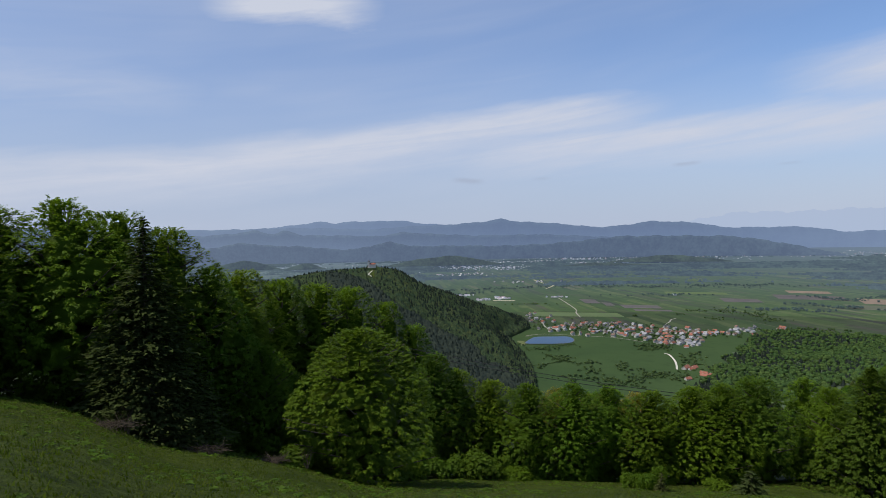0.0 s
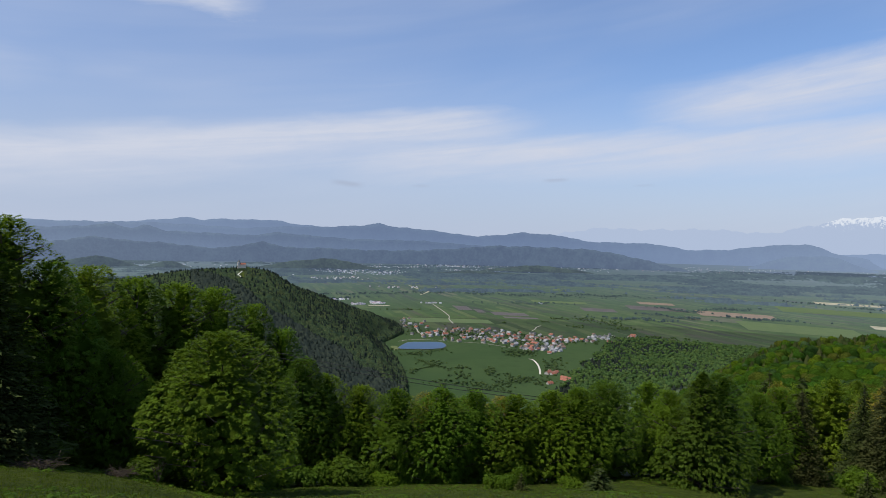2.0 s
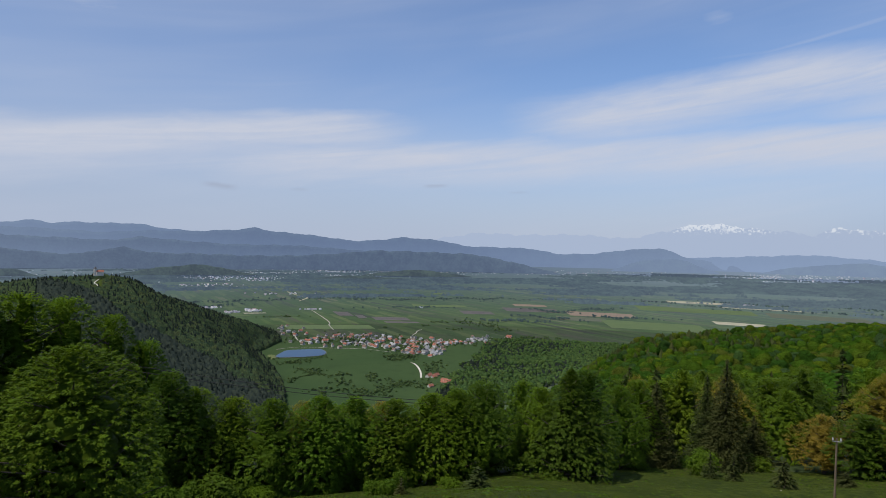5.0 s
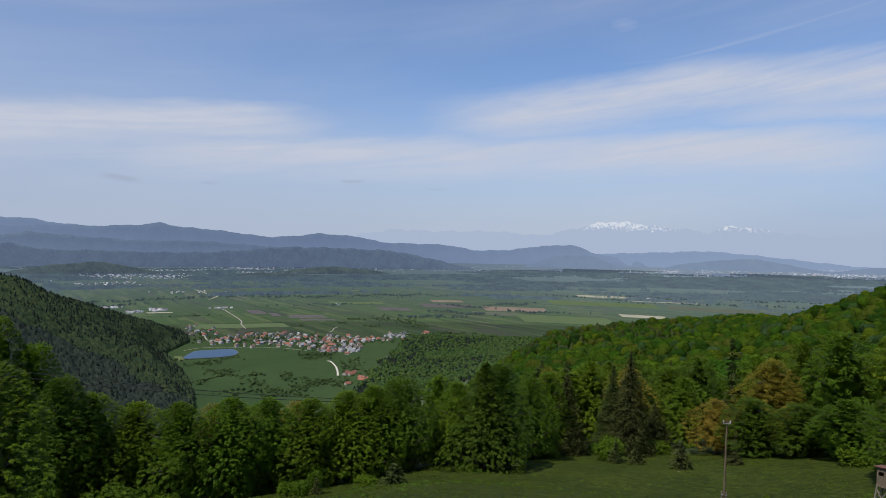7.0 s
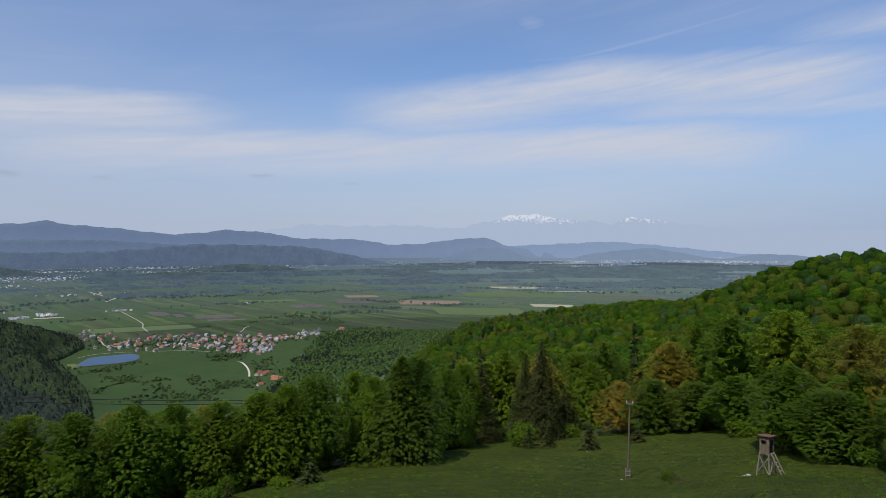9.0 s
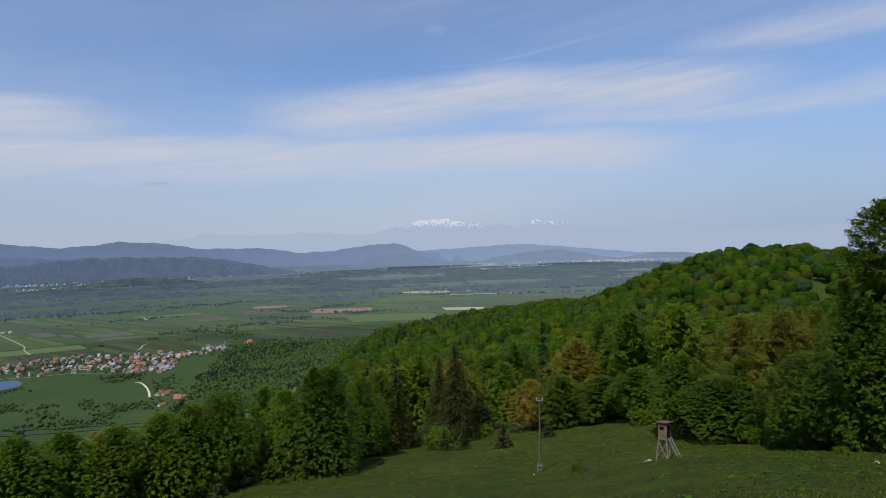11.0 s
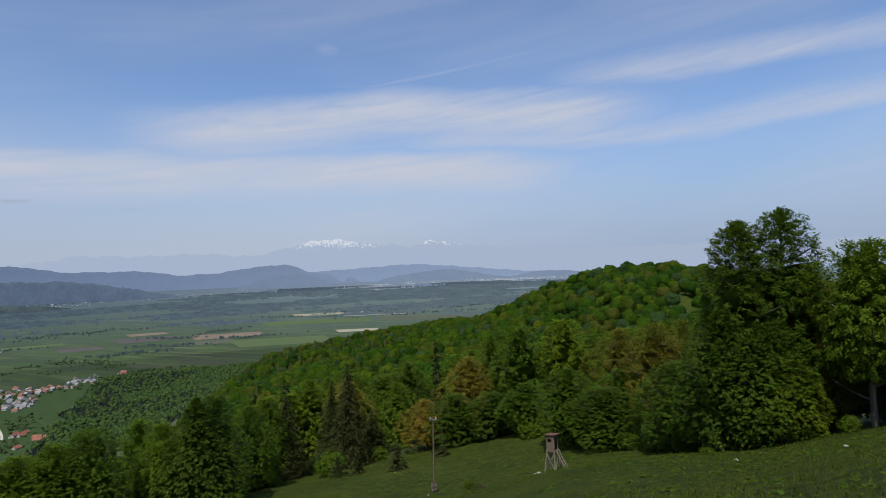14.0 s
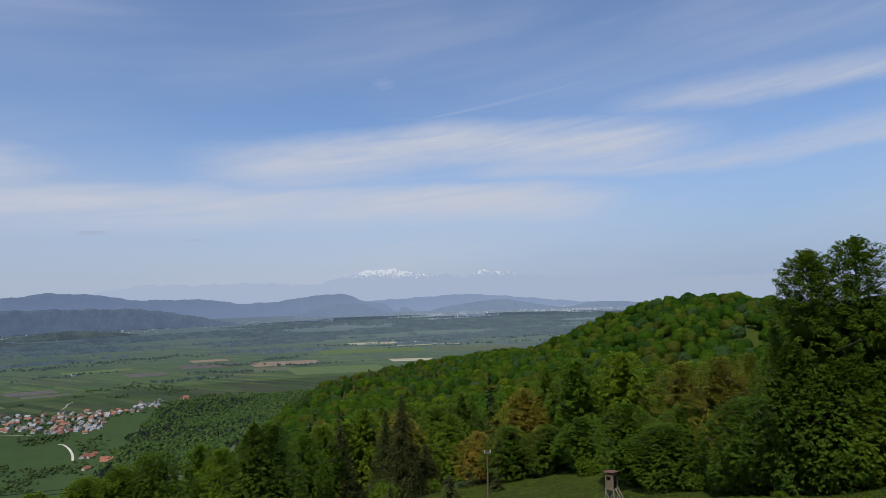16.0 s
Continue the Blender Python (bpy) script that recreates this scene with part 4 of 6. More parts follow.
# left of the meadow
for row in (("hornbeam", -41, 44, 3.2, 10), ("beech", -36.5, 47, 3.4, 11.5), ("fresh", -31.8, 46, 4.0, 12), ("hornbeam", -28.3, 49, 3.0, 11), ("beech", -24.2, 48, 1.6, 9.5),
            ("fresh", -21.0, 49.5, -1.8, 9.5), ("fresh", -18.3, 54, -2.2, 9), ("beech", -15.0, 60, -3.2, 9.5), ("fresh", -11.8, 62, -3.7, 10), ("fresh", -8.8, 64, -4.1, 10),
            ("beech", -5.6, 66, -5.6, 8.5), ("fresh", -3.0, 66, -7.8, 8), ("fresh", -16.6, 47, -9.0, 6), ("hornbeam", -1.0, 60, -10.5, 7.5),
            ("spruce", -26.1, 41, 2.6, 10.6),
            # the round tree
            ("round", -8.1, 45, -7.9, 12.4),
            # the row under it
            ("beech", 1.0, 61, -12.0, 8.6), ("fresh", 4.2, 62, -13.0, 9.2), ("beech", 7.6, 60, -13.3, 9), ("bronze", 10.4, 64, -13.6, 7), ("fresh", 11.8, 60, -13.2, 9), ("fresh", 15.0, 62, -13.4, 9.4),
            ("bronze", 17.4, 67, -13.8, 7), ("beech", 18.8, 61, -13.6, 8.8), ("fresh", 22.0, 62, -13.0, 9), ("beech", 24.4, 62, -12.6, 8.4), ("hornbeam", 27.0, 63, -11.9, 8.8),
            ("fresh_behind", 30.6, 70, -11.6, 8), ("fresh", 32.4, 64, -12.2, 7.4), ("cone", 35.0, 60, -10.4, 9.0), ("hornbeam", 36.4, 63, -10.4, 7.0), ("beech", 39.3, 72, -11.6, 7.5), ("fresh_behind", 40.8, 80, -11.0, 7),
            # behind the meadow's foot
            ("spruce", 42.5, 80, -11.0, 7.0), ("spruce", 46.6, 84, -10.0, 6.6), ("spruce", 48.1, 82, -8.5, 7.4), ("fresh_behind", 44.6, 96, -9.8, 10), ("spruce", 50.2, 88, -13.0, 6.5),
            ("fresh_behind", 52.6, 92, -10.6, 9), ("bronze", 55.2, 84, -12.2, 8), ("hornbeam_behind", 58.0, 80, -11.8, 8), ("bronze", 59.4, 92, -8.5, 11), ("hornbeam_behind", 61.5, 78, -11.8, 8), ("beech_behind", 64.6, 74, -11.0, 9),
            ("beech", 68.4, 62, -9.7, 8.5), ("hornbeam", 71.6, 58, -11.4, 8.0), ("fresh", 73.4, 62, -9.6, 8), ("olive", 76.3, 62, -5.7, 9), ("olive", 73.2, 76, -6.2, 9.5), ("olive", 78.6, 66, -5.4, 7), ("hornbeam", 78.0, 51, -9.0, 8.5),
            # the tall pair and its neighbours
            ("dome", 83.2, 48, 2.9, 6.4), ("dome", 86.4, 50, 3.7, 6.0), ("hornbeam", 81.2, 46.5, -4.5, 7.0), ("hornbeam", 84.5, 46.5, -5.5, 8.0), ("olive", 88.2, 51, -0.8, 6.5), ("fresh", 86.6, 46, -8.5, 5.5),
            ("oak", 92.0, 48, 0.9, 9.0), ("hornbeam_behind", 90.4, 58, -2.0, 9.0), ("hornbeam_behind", 93.6, 60, -2.0, 9.0), ("hornbeam_behind", 95.0, 52, 0.2, 9.0), ("hornbeam_behind", 99.0, 50, 2.5, 10.0)):
    tree(*row)
# unseen trees added left of the view, so wood and shade carry on
for row in (("beech", -46, 42, 4.0, 9), ("hornbeam", -52, 38, 7.0, 9), ("beech", -60, 36, 9.0, 10)):
    tree(*row)

# ---- woods ----


def wood_tree(rng, cols, rows, leaves, size, lobes=9):
    """A rounded, lobed crown, 1 high and about 0.8 wide, with leaf sprays over it, as arrays."""
    knob = rng.normal(size=(lobes, 3)) + np.array([0, 0, 0.5])
    knob /= np.linalg.norm(knob, axis=1)[:, None]
    lift = 0.16 + 0.16 * rng.random(lobes)
    lean = rng.normal(size=2) * 0.03
    squat = 0.85 + 0.3 * rng.random()

    def out(d):
        near = np.clip(d @ knob.T, -1, 1)
        return 0.86 + (lift * np.exp((near - 1) / 0.085)).max(1)
    th, ph = np.meshgrid(np.arange(cols) * 2 * math.pi / cols, np.linspace(-0.55, 1.45, rows), indexing="xy")
    th = th + (np.arange(rows) % 2)[:, None] * math.pi / cols
    d = np.stack([np.cos(th) * np.cos(ph), np.sin(th) * np.cos(ph), np.sin(ph)], -1).reshape(-1, 3)
    d = np.vstack([d, [[0, 0, 1.0]]])
    q = out(d) * (1 + rng.normal(size=len(d)) * 0.03)
    shape = np.array([0.37, 0.37, 0.40 * squat])
    body = d * q[:, None] * shape + np.array([0, 0, 0.56]) + np.stack([d[:, 2] * lean[0], d[:, 2] * lean[1], 0 * q], 1)
    i, j = np.meshgrid(np.arange(rows - 1), np.arange(cols), indexing="ij")
    a, b, c, e = i * cols + j, i * cols + (j + 1) % cols, (i + 1) * cols + (j + 1) % cols, (i + 1) * cols + j
    tri = np.concatenate([np.stack([a, b, c], -1).reshape(-1, 3), np.stack([a, c, e], -1).reshape(-1, 3)])
    last = (rows - 1) * cols + np.arange(cols)
    tri = np.concatenate([tri, np.stack([last, (rows - 1) * cols + (np.arange(cols) + 1) % cols, np.full(cols, len(body) - 1)], -1)])
    pieces = [(body, tri, np.stack([np.zeros(len(tri)), np.full(len(tri), 0.5)], 1))]
    if leaves:
        d = rng.normal(size=(leaves, 3)) + np.array([0, 0, 0.35])
        d /= np.linalg.norm(d, axis=1)[:, None]
        p = d * (out(d) * (0.97 + 0.09 * rng.random(leaves)))[:, None] * shape + np.array([0, 0, 0.56])
        nor = d * 0.65 + np.array([0, 0, 0.35]) + rng.normal(size=(leaves, 3)) * 0.3
        u = np.cross(nor, rng.normal(size=(leaves, 3)))
        u /= np.linalg.norm(u, axis=1)[:, None] + 1e-9
        v = np.cross(nor, u)
        v /= np.linalg.norm(v, axis=1)[:, None] + 1e-9
        s = size * (0.6 + 0.8 * rng.random(leaves))[:, None]
        verts = np.stack([p - u * s + v * s * 0.7, p - u * s - v * s * 0.7, p + u * s * 1.1], 1).reshape(-1, 3)
        pieces.append((verts, np.arange(3 * leaves).reshape(-1, 3), np.stack([np.zeros(leaves), rng.random(leaves)], 1)))
    return joined(pieces)


def wood_fir(rng, tiers, sides):
    """A small conifer, 1 high, of ragged skirts."""
    verts, quads, tones = [], [], []
    for i in range(tiers):
        z0, z1 = 0.08 + 0.9 * i / tiers, 0.08 + 0.9 * (i + 1.6) / tiers
        r0, r1 = 0.20 * (1 - i / (tiers + 0.3)), 0.05 * (1 - (i + 1) / (tiers + 1))
        for s in range(sides):
            a0, a1 = 6.283 * s / sides + i, 6.283 * (s + 0.95) / sides + i
            k = len(verts)
            j0, j1 = 0.75 + 0.5 * rng.random(), 0.75 + 0.5 * rng.random()
            verts += [(math.cos(a0) * r0 * j0, math.sin(a0) * r0 * j0, z0 - 0.03 * j1), (math.cos(a1) * r0 * j1, math.sin(a1) * r0 * j1, z0 + 0.02),
                      (math.cos(a1) * r1, math.sin(a1) * r1, min(1, z1)), (math.cos(a0) * r1, math.sin(a0) * r1, min(1, z1))]
            quads += [(k, k + 1, k + 2), (k, k + 2, k + 3)]
            tones += [(0.0, rng.random())] * 2
    return np.array(verts), np.array(quads), np.array(tones)


def plant_out(name, label, templates, spots, mat, category="trees"):
    """Many trees as one object. spots: arrays x, y, z, height, width."""
    x, y, z, h, wd = spots
    rng = np.random.default_rng(len(x))
    which = rng.integers(0, len(templates), len(x))
    pieces = []
    for k, (tv, tq, tt) in enumerate(templates):
        sel = np.nonzero(which == k)[0]
        if not len(sel):
            continue
        a = rng.random(len(sel)) * 6.283
        c, s = np.cos(a)[:, None], np.sin(a)[:, None]
        vx = (tv[None, :, 0] * c - tv[None, :, 1] * s) * wd[sel, None] + x[sel, None]
        vy = (tv[None, :, 0] * s + tv[None, :, 1] * c) * wd[sel, None] + y[sel, None]
        vz = tv[None, :, 2] * h[sel, None] + z[sel, None]
        v = np.stack([vx, vy, vz], -1).reshape(-1, 3)
        q = (tq[None] + (np.arange(len(sel)) * len(tv))[:, None, None]).reshape(-1, 3)
        t = np.repeat(tt[None], len(sel), 0)
        t = t + np.stack([rng.random(len(sel)), np.zeros(len(sel))], 1)[:, None, :]
        pieces.append((v, q, t.reshape(-1, 2)))
    v, q, t = joined(pieces)
    me = mesh_of(name, v, q, mat, t)
    me.polygons.foreach_set("use_smooth", np.ones(len(q), bool))
    return tagged(new(name, me), label, category, kind="stuff")


def canopy(name, label, az_cols, ring, keep, cell, lift, dome, mat, category="trees"):
    """A closed wood seen from far off, as one sheet of rounded crowns that touch one another."""
    A, R = np.meshgrid(az_cols, ring)
    x, y = R * np.sin(np.radians(A)), R * np.cos(np.radians(A))
    rng = np.random.default_rng(len(az_cols))
    table3 = rng.random((256, 256, 4))
    ci, cj = np.floor(x / cell).astype(int), np.floor(y / cell).astype(int)
    best, who = np.zeros(A.shape), np.zeros(A.shape)
    for di in (-1, 0, 1):
        for dj in (-1, 0, 1):
            t4 = table3[(ci + di) % 256, (cj + dj) % 256]
            far = np.hypot(x - (ci + di + 0.05 + 0.9 * t4[..., 0]) * cell, y - (cj + dj + 0.05 + 0.9 * t4[..., 1]) * cell)
            wide = cell * (0.55 + 0.45 * t4[..., 2])
            up = dome * (0.6 + 0.8 * t4[..., 2]) * np.sqrt(np.clip(1 - (far / wide) ** 2, 0, 1)) + 0.5 * dome * t4[..., 3]
            who = np.where(up > best, t4[..., 3], who)
            best = np.maximum(best, up)
    grown = keep(A, R)
    z = ground_rel(A, R) + EYE + np.where(grown, lift + best, -1.5)
    nc, nr = len(az_cols), len(ring)
    ii, jj = np.meshgrid(np.arange(nr - 1), np.arange(nc - 1), indexing="ij")
    quads = np.stack([ii * nc + jj, ii * nc + jj + 1, (ii + 1) * nc + jj + 1, (ii + 1) * nc + jj], -1).reshape(-1, 4)[:, ::-1]
    used4 = grown.ravel()[quads].any(1)
    quads = quads[used4]
    tone = np.stack([who.ravel()[quads[:, 3]], np.full(len(quads), 0.5)], 1)
    me = mesh_of(name, np.stack([x, y, z], -1).reshape(-1, 3), quads, mat, tone)
    me.polygons.foreach_set("use_smooth", np.ones(len(quads), bool))
    return tagged(new(name, me), label, category, kind="stuff")


def scatter(az0, az1, r0, r1, spacing, seed):
    """Jittered places over a sector: azimuth and distance arrays."""
    rng = np.random.default_rng(seed)
    az, rr = [], []
    r = r0
    while r < r1:
        step = spacing * (1 + 0.0 * r)
        n_az = max(1, int(radians(az1 - az0) * r / step))
        a = az0 + (np.arange(n_az) + rng.random(n_az)) / n_az * (az1 - az0)
        az.append(a)
        rr.append(r + (rng.random(n_az) - 0.5) * step * 1.7)
        r += step * 0.9
    return np.concatenate(az), np.concatenate(rr)


def dark_flank(az, r):
    """The conifer stand below a slanting line on the chapel hill."""
    x, y = r * np.sin(np.radians(az)), r * np.cos(np.radians(az))
    down = np.degrees(np.arctan2(-ground_rel(az, r), r))
    return (az > -11) & (az < 12) & (r > 1000) & (down > 5.4 + 0.62 * (az + 5.6) + 0.7 * wobble(x, y, 90.0, 1.0) + 0.4 * wobble(x, y, 28.0, 2.0))


def fir_share(az, r):
    """Where conifers stand: patches on the slopes and most of the dark flank of the chapel hill."""
    x, y = r * np.sin(np.radians(az)), r * np.cos(np.radians(az))
    share = np.where(r < 900, 0.02, 0.02) + 0.20 * (wobble(x, y, 90.0, 6.0) > 0.5)
    flank = dark_flank(az, r)
    back = (az > 24) & (az < 45) & (r > 1000)
    share = np.where((az > 58), 0.0, np.where((az < 53) & (r > 700), 0.22 + 0.45 * (wobble(x, y, 75.0, 2.0) > 0.0), share))
    return np.where(flank, 0.62, np.where(back, 0.14 + 0.45 * (wobble(x, y, 130.0, 3.0) > 0.15), share))


def spots_of(az, r, height, seed, slim=0.75):
    rng = np.random.default_rng(seed)
    h = height * (0.62 + 0.62 * rng.random(len(az)))
    z = ground_rel(az, r) + EYE - 0.4
    return r * np.sin(np.radians(az)), r * np.cos(np.radians(az)), z, h, h * (slim + 0.15 + 0.35 * rng.random(len(az)))


rngw = np.random.default_rng(21)
MID = [wood_tree(rngw, 13, 8, 420, 0.026, 12) for _ in range(6)]
FARB = [wood_tree(rngw, 10, 6, 165, 0.036, 9) for _ in range(8)]
HILLB = [wood_tree(rngw, 7, 4, 5, 0.10, 5) for _ in range(6)]
MIDF = [wood_fir(rngw, 9, 9) for _ in range(3)]
FARF = [wood_fir(rngw, 3, 5) for _ in range(3)]

# single trees on the near slope below the rim
az, r = scatter(37, 104, 88, 190, 7.4, 31)
keep = (r > meadow_edge(az) + 14)
az, r = az[keep], r[keep]
order = np.argsort(r)
singles, rest = order[:120], order[120:]
PROTO_H = 12.0
slope_kinds = []
for k, (leaf, shape, label) in enumerate(((M_LEAF, "round", "green broadleaf tree on the wooded slope"), (M_LIME, "round", "bright spring-green tree on the wooded slope"),
                                          (M_DARK, "tall", "dark-green tree on the wooded slope"), (M_LIME, "tall", "yellow-green tree on the wooded slope"),
                                          (M_BRONZE, "round", "bronze-leaved spring tree on the wooded slope"), (M_LEAF, "tall", "tall green tree on the wooded slope"))):
    slope_kinds.append((broadleaf(40 + k, PROTO_H, 9.5, 0.8, 560, 8000, 0.18, leaf, shape, loose=0.06), label, 9.5))
slope_kinds.append((spruce(50, PROTO_H, 5.5, 0.8, 20, 6, 0.5, "spruce_tree"), "dark spruce on the wooded slope", 5.5))
rng = np.random.default_rng(5)
firs = rng.random(len(az)) < 0.12
count = [0] * len(slope_kinds)
for i in singles:
    k = 6 if firs[i] else int(rng.choice(6, p=(0.24, 0.24, 0.18, 0.16, 0.06, 0.12)))
    proto, label, pw = slope_kinds[k]
    h = (10.5 + 3.5 * rng.random()) * (1.15 if k == 6 else 1.0)
    set_down(proto, float(az[i]), float(r[i]), h, (5.5 if k == 6 else 9.0) * (0.85 + 0.35 * rng.random()), PROTO_H, pw, rng.random() * 360, label, "trees on the slope", first=count[k] == 0)
    count[k] += 1

a2, r2 = scatter(37, 106, 190, 360, 8.6, 32)
az, r = np.concatenate([az[rest], a2]), np.concatenate([r[rest], r2])
keep = ~open_ground(az, r)
az, r = az[keep], r[keep]
fir = rng.random(len(az)) < fir_share(az, r)
plant_out("woodland", "mixed spring woodland in many greens on the slope", MID, spots_of(az[~fir], r[~fir], 12.5, 1, 0.82), M_FOREST)
plant_out("conifers", "dark conifers among the broadleaf woodland", MIDF, spots_of(az[fir], r[fir], 15.0, 2, 0.85), M_NEEDLE)

az, r = scatter(29, 100, 360, 960, 9.6, 33)
keep = (ground_rel(az, r) > PLAIN + 6) & ~open_ground(az, r) & (az > 30 - (r - 700) * 0.004) & ((r < 700) | (az < 62))
az, r = az[keep], r[keep]
fir = rng.random(len(az)) < fir_share(az, r)
plant_out("woodland", "dense spring woodland covering the long ridge", FARB, spots_of(az[~fir], r[~fir], 13.0, 3, 0.80), M_FOREST)
plant_out("conifers", "dark conifers scattered along the ridge", FARF, spots_of(az[fir], r[fir], 11.5, 4, 2.0), M_NEEDLE)

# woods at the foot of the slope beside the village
# leaf tones blued a little, to put some haze into this wood
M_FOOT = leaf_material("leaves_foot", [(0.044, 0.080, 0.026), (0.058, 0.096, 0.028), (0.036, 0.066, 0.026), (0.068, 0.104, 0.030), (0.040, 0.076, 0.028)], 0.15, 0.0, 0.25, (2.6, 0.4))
az, r = scatter(21, 46, 1100, 2080, 9.2, 34)
keep = foot_wood(az, r)
az, r = az[keep], r[keep]
fir = rng.random(len(az)) < fir_share(az, r)
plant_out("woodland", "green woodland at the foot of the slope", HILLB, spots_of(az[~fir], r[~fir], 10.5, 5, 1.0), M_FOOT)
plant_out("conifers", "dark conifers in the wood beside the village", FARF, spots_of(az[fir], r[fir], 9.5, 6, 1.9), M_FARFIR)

# the chapel hill
def hill_wood(az, r):
    return (ground_rel(az, r) > PLAIN + 5) & ((r < 1830) | (az > -3)) & ~((np.abs(az + 6.7) < 0.7) & (np.abs(r - 1752) < 26)) & ~((np.abs(az + 6.9) < 0.35) & (r > 1670) & (r < 1752))


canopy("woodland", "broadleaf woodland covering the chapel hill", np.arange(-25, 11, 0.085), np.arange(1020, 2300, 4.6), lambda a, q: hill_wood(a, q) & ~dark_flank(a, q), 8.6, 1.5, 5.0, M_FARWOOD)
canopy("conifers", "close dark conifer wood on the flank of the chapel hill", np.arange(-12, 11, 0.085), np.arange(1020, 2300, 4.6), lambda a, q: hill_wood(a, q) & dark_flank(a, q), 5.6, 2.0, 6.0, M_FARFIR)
az, r = scatter(-25, 11, 1020, 2350, 7.6, 35)
keep = hill_wood(az, r)
az, r = az[keep], r[keep]
fir = rng.random(len(az)) < fir_share(az, r)
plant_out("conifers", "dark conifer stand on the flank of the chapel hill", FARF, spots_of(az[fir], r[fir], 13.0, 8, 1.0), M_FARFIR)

# the slope straight below, mostly hidden
for az, r, far, slim in ((*scatter(-60, 24, 78, 900, 30.0, 36), HILLB, 1.6), (*scatter(24, 37, 78, 900, 24.0, 37), FARB, 1.0)):
    keep = (ground_rel(az, r) > PLAIN + 6) & (r > meadow_edge(az) + 24)
    plant_out("woodland", "spring woodland falling away below the meadow", far, spots_of(az[keep], r[keep], 11.0, 9, slim), M_FOREST)

# ---- the plain ----


def plain_strip(name, label, line, width, mat, category="road"):
    """A ribbon over the plain along (azimuth, angle under the horizon)."""
    verts = []
    pts = [plain_at(a, on_plain(e), 0.9) for a, e in line]
    for i, (p, s) in enumerate(pts):
        d = pts[min(i + 1, len(pts) - 1)][0] - pts[max(i - 1, 0)][0]
        side = Vector((-d.y, d.x, 0)).normalized() * width * 0.5 * s
        up = p - Vector((0, 0, EYE))
        lift = Vector((0, 0, 0.25))
        verts += [tuple(p - side + lift), tuple(p + side + lift)]
    quads = [(2 * i, 2 * i + 2, 2 * i + 3, 2 * i + 1) for i in range(len(pts) - 1)]
    return tagged(new(name, mesh_of(name, verts, quads, mat)), label, category, kind="structure")


def curve_through(points, steps=8):
    """A smooth line through a few points."""
    pts = [np.array(p, float) for p in points]
    pts = [2 * pts[0] - pts[1]] + pts + [2 * pts[-1] - pts[-2]]
    out = []
    for i in range(1, len(pts) - 2):
        p0, p1, p2, p3 = pts[i - 1:i + 3]
        for t in np.arange(steps) / steps:
            out.append(0.5 * (2 * p1 + (p2 - p0) * t + (2 * p0 - 5 * p1 + 4 * p2 - p3) * t * t + (3 * p1 - p0 - 3 * p2 + p3) * t ** 3))
    out.append(pts[-2])
    return [tuple(p) for p in out]


def plain_patch(name, label, outline, mat, up=0.7, category="field"):
    """A flat piece of land on the plain inside an outline of (azimuth, angle under the horizon)."""
    pts = [plain_at(a, on_plain(e), up)[0] for a, e in outline]
    mid = sum(pts, Vector()) / len(pts)
    me = bpy.data.meshes.new(name)
    me.from_pydata([tuple(mid)] + [tuple(p) for p in pts], [], [(0, i + 1, (i + 1) % len(pts) + 1) for i in range(len(pts))])
    me.materials.append(mat)
    return tagged(new(name, me), label, category, kind="structure")


shore = curve_through([(7.57, 9.74), (8.05, 9.45), (8.62, 9.24), (9.95, 9.2), (11.59, 9.2), (12.1, 9.5), (11.68, 9.74), (10.29, 9.85), (9.12, 9.86), (7.9, 9.86), (7.57, 9.74)], 6)[:-1]
plain_patch("water", "small blue lake beside the village", shore, M_WATER, 1.6, "lake")
plain_patch("lake_shore", "pale trodden bank round the lake", [(10 + (a - 10) * 1.04, 9.5 + (e - 9.5) * 1.08) for a, e in shore], M_DIM, 1.1, "bank")
plain_strip("road", "white gravel lane through the meadow", curve_through([(20.0, 10.45), (20.4, 10.55), (20.8, 10.95), (21.0, 11.4), (21.03, 11.8)]), 4.5, M_GRAVEL)
plain_strip("road", "pale lane winding out to the fields", curve_through([(10.7, 5.6), (11.1, 5.83), (12.29, 6.65), (12.35, 7.0), (12.73, 7.4)]), 5.0, M_DUST)
plain_strip("road", "pale lane climbing from the village", curve_through([(9.1, 7.7), (9.25, 7.9), (9.5, 8.3), (10.2, 8.75)]), 4.5, M_DUST)
plain_strip("road", "pale track behind the village", curve_through([(20.2, 7.85), (20.5, 7.68), (20.6, 7.5), (21.02, 7.35)]), 4.5, M_DUST)
plain_strip("road", "lake-side road into the village", curve_through([(7.6, 9.15), (9.0, 8.98), (11, 9.0), (12.7, 9.1), (15.65, 9.2), (18.2, 9.5)]), 3.5, M_DUST)
plain_strip("road", "pale road across the plain", curve_through([(8.5, 3.9), (9.6, 4.3), (10.3, 4.45), (9.6, 4.75)]), 12.0, M_STRAW)
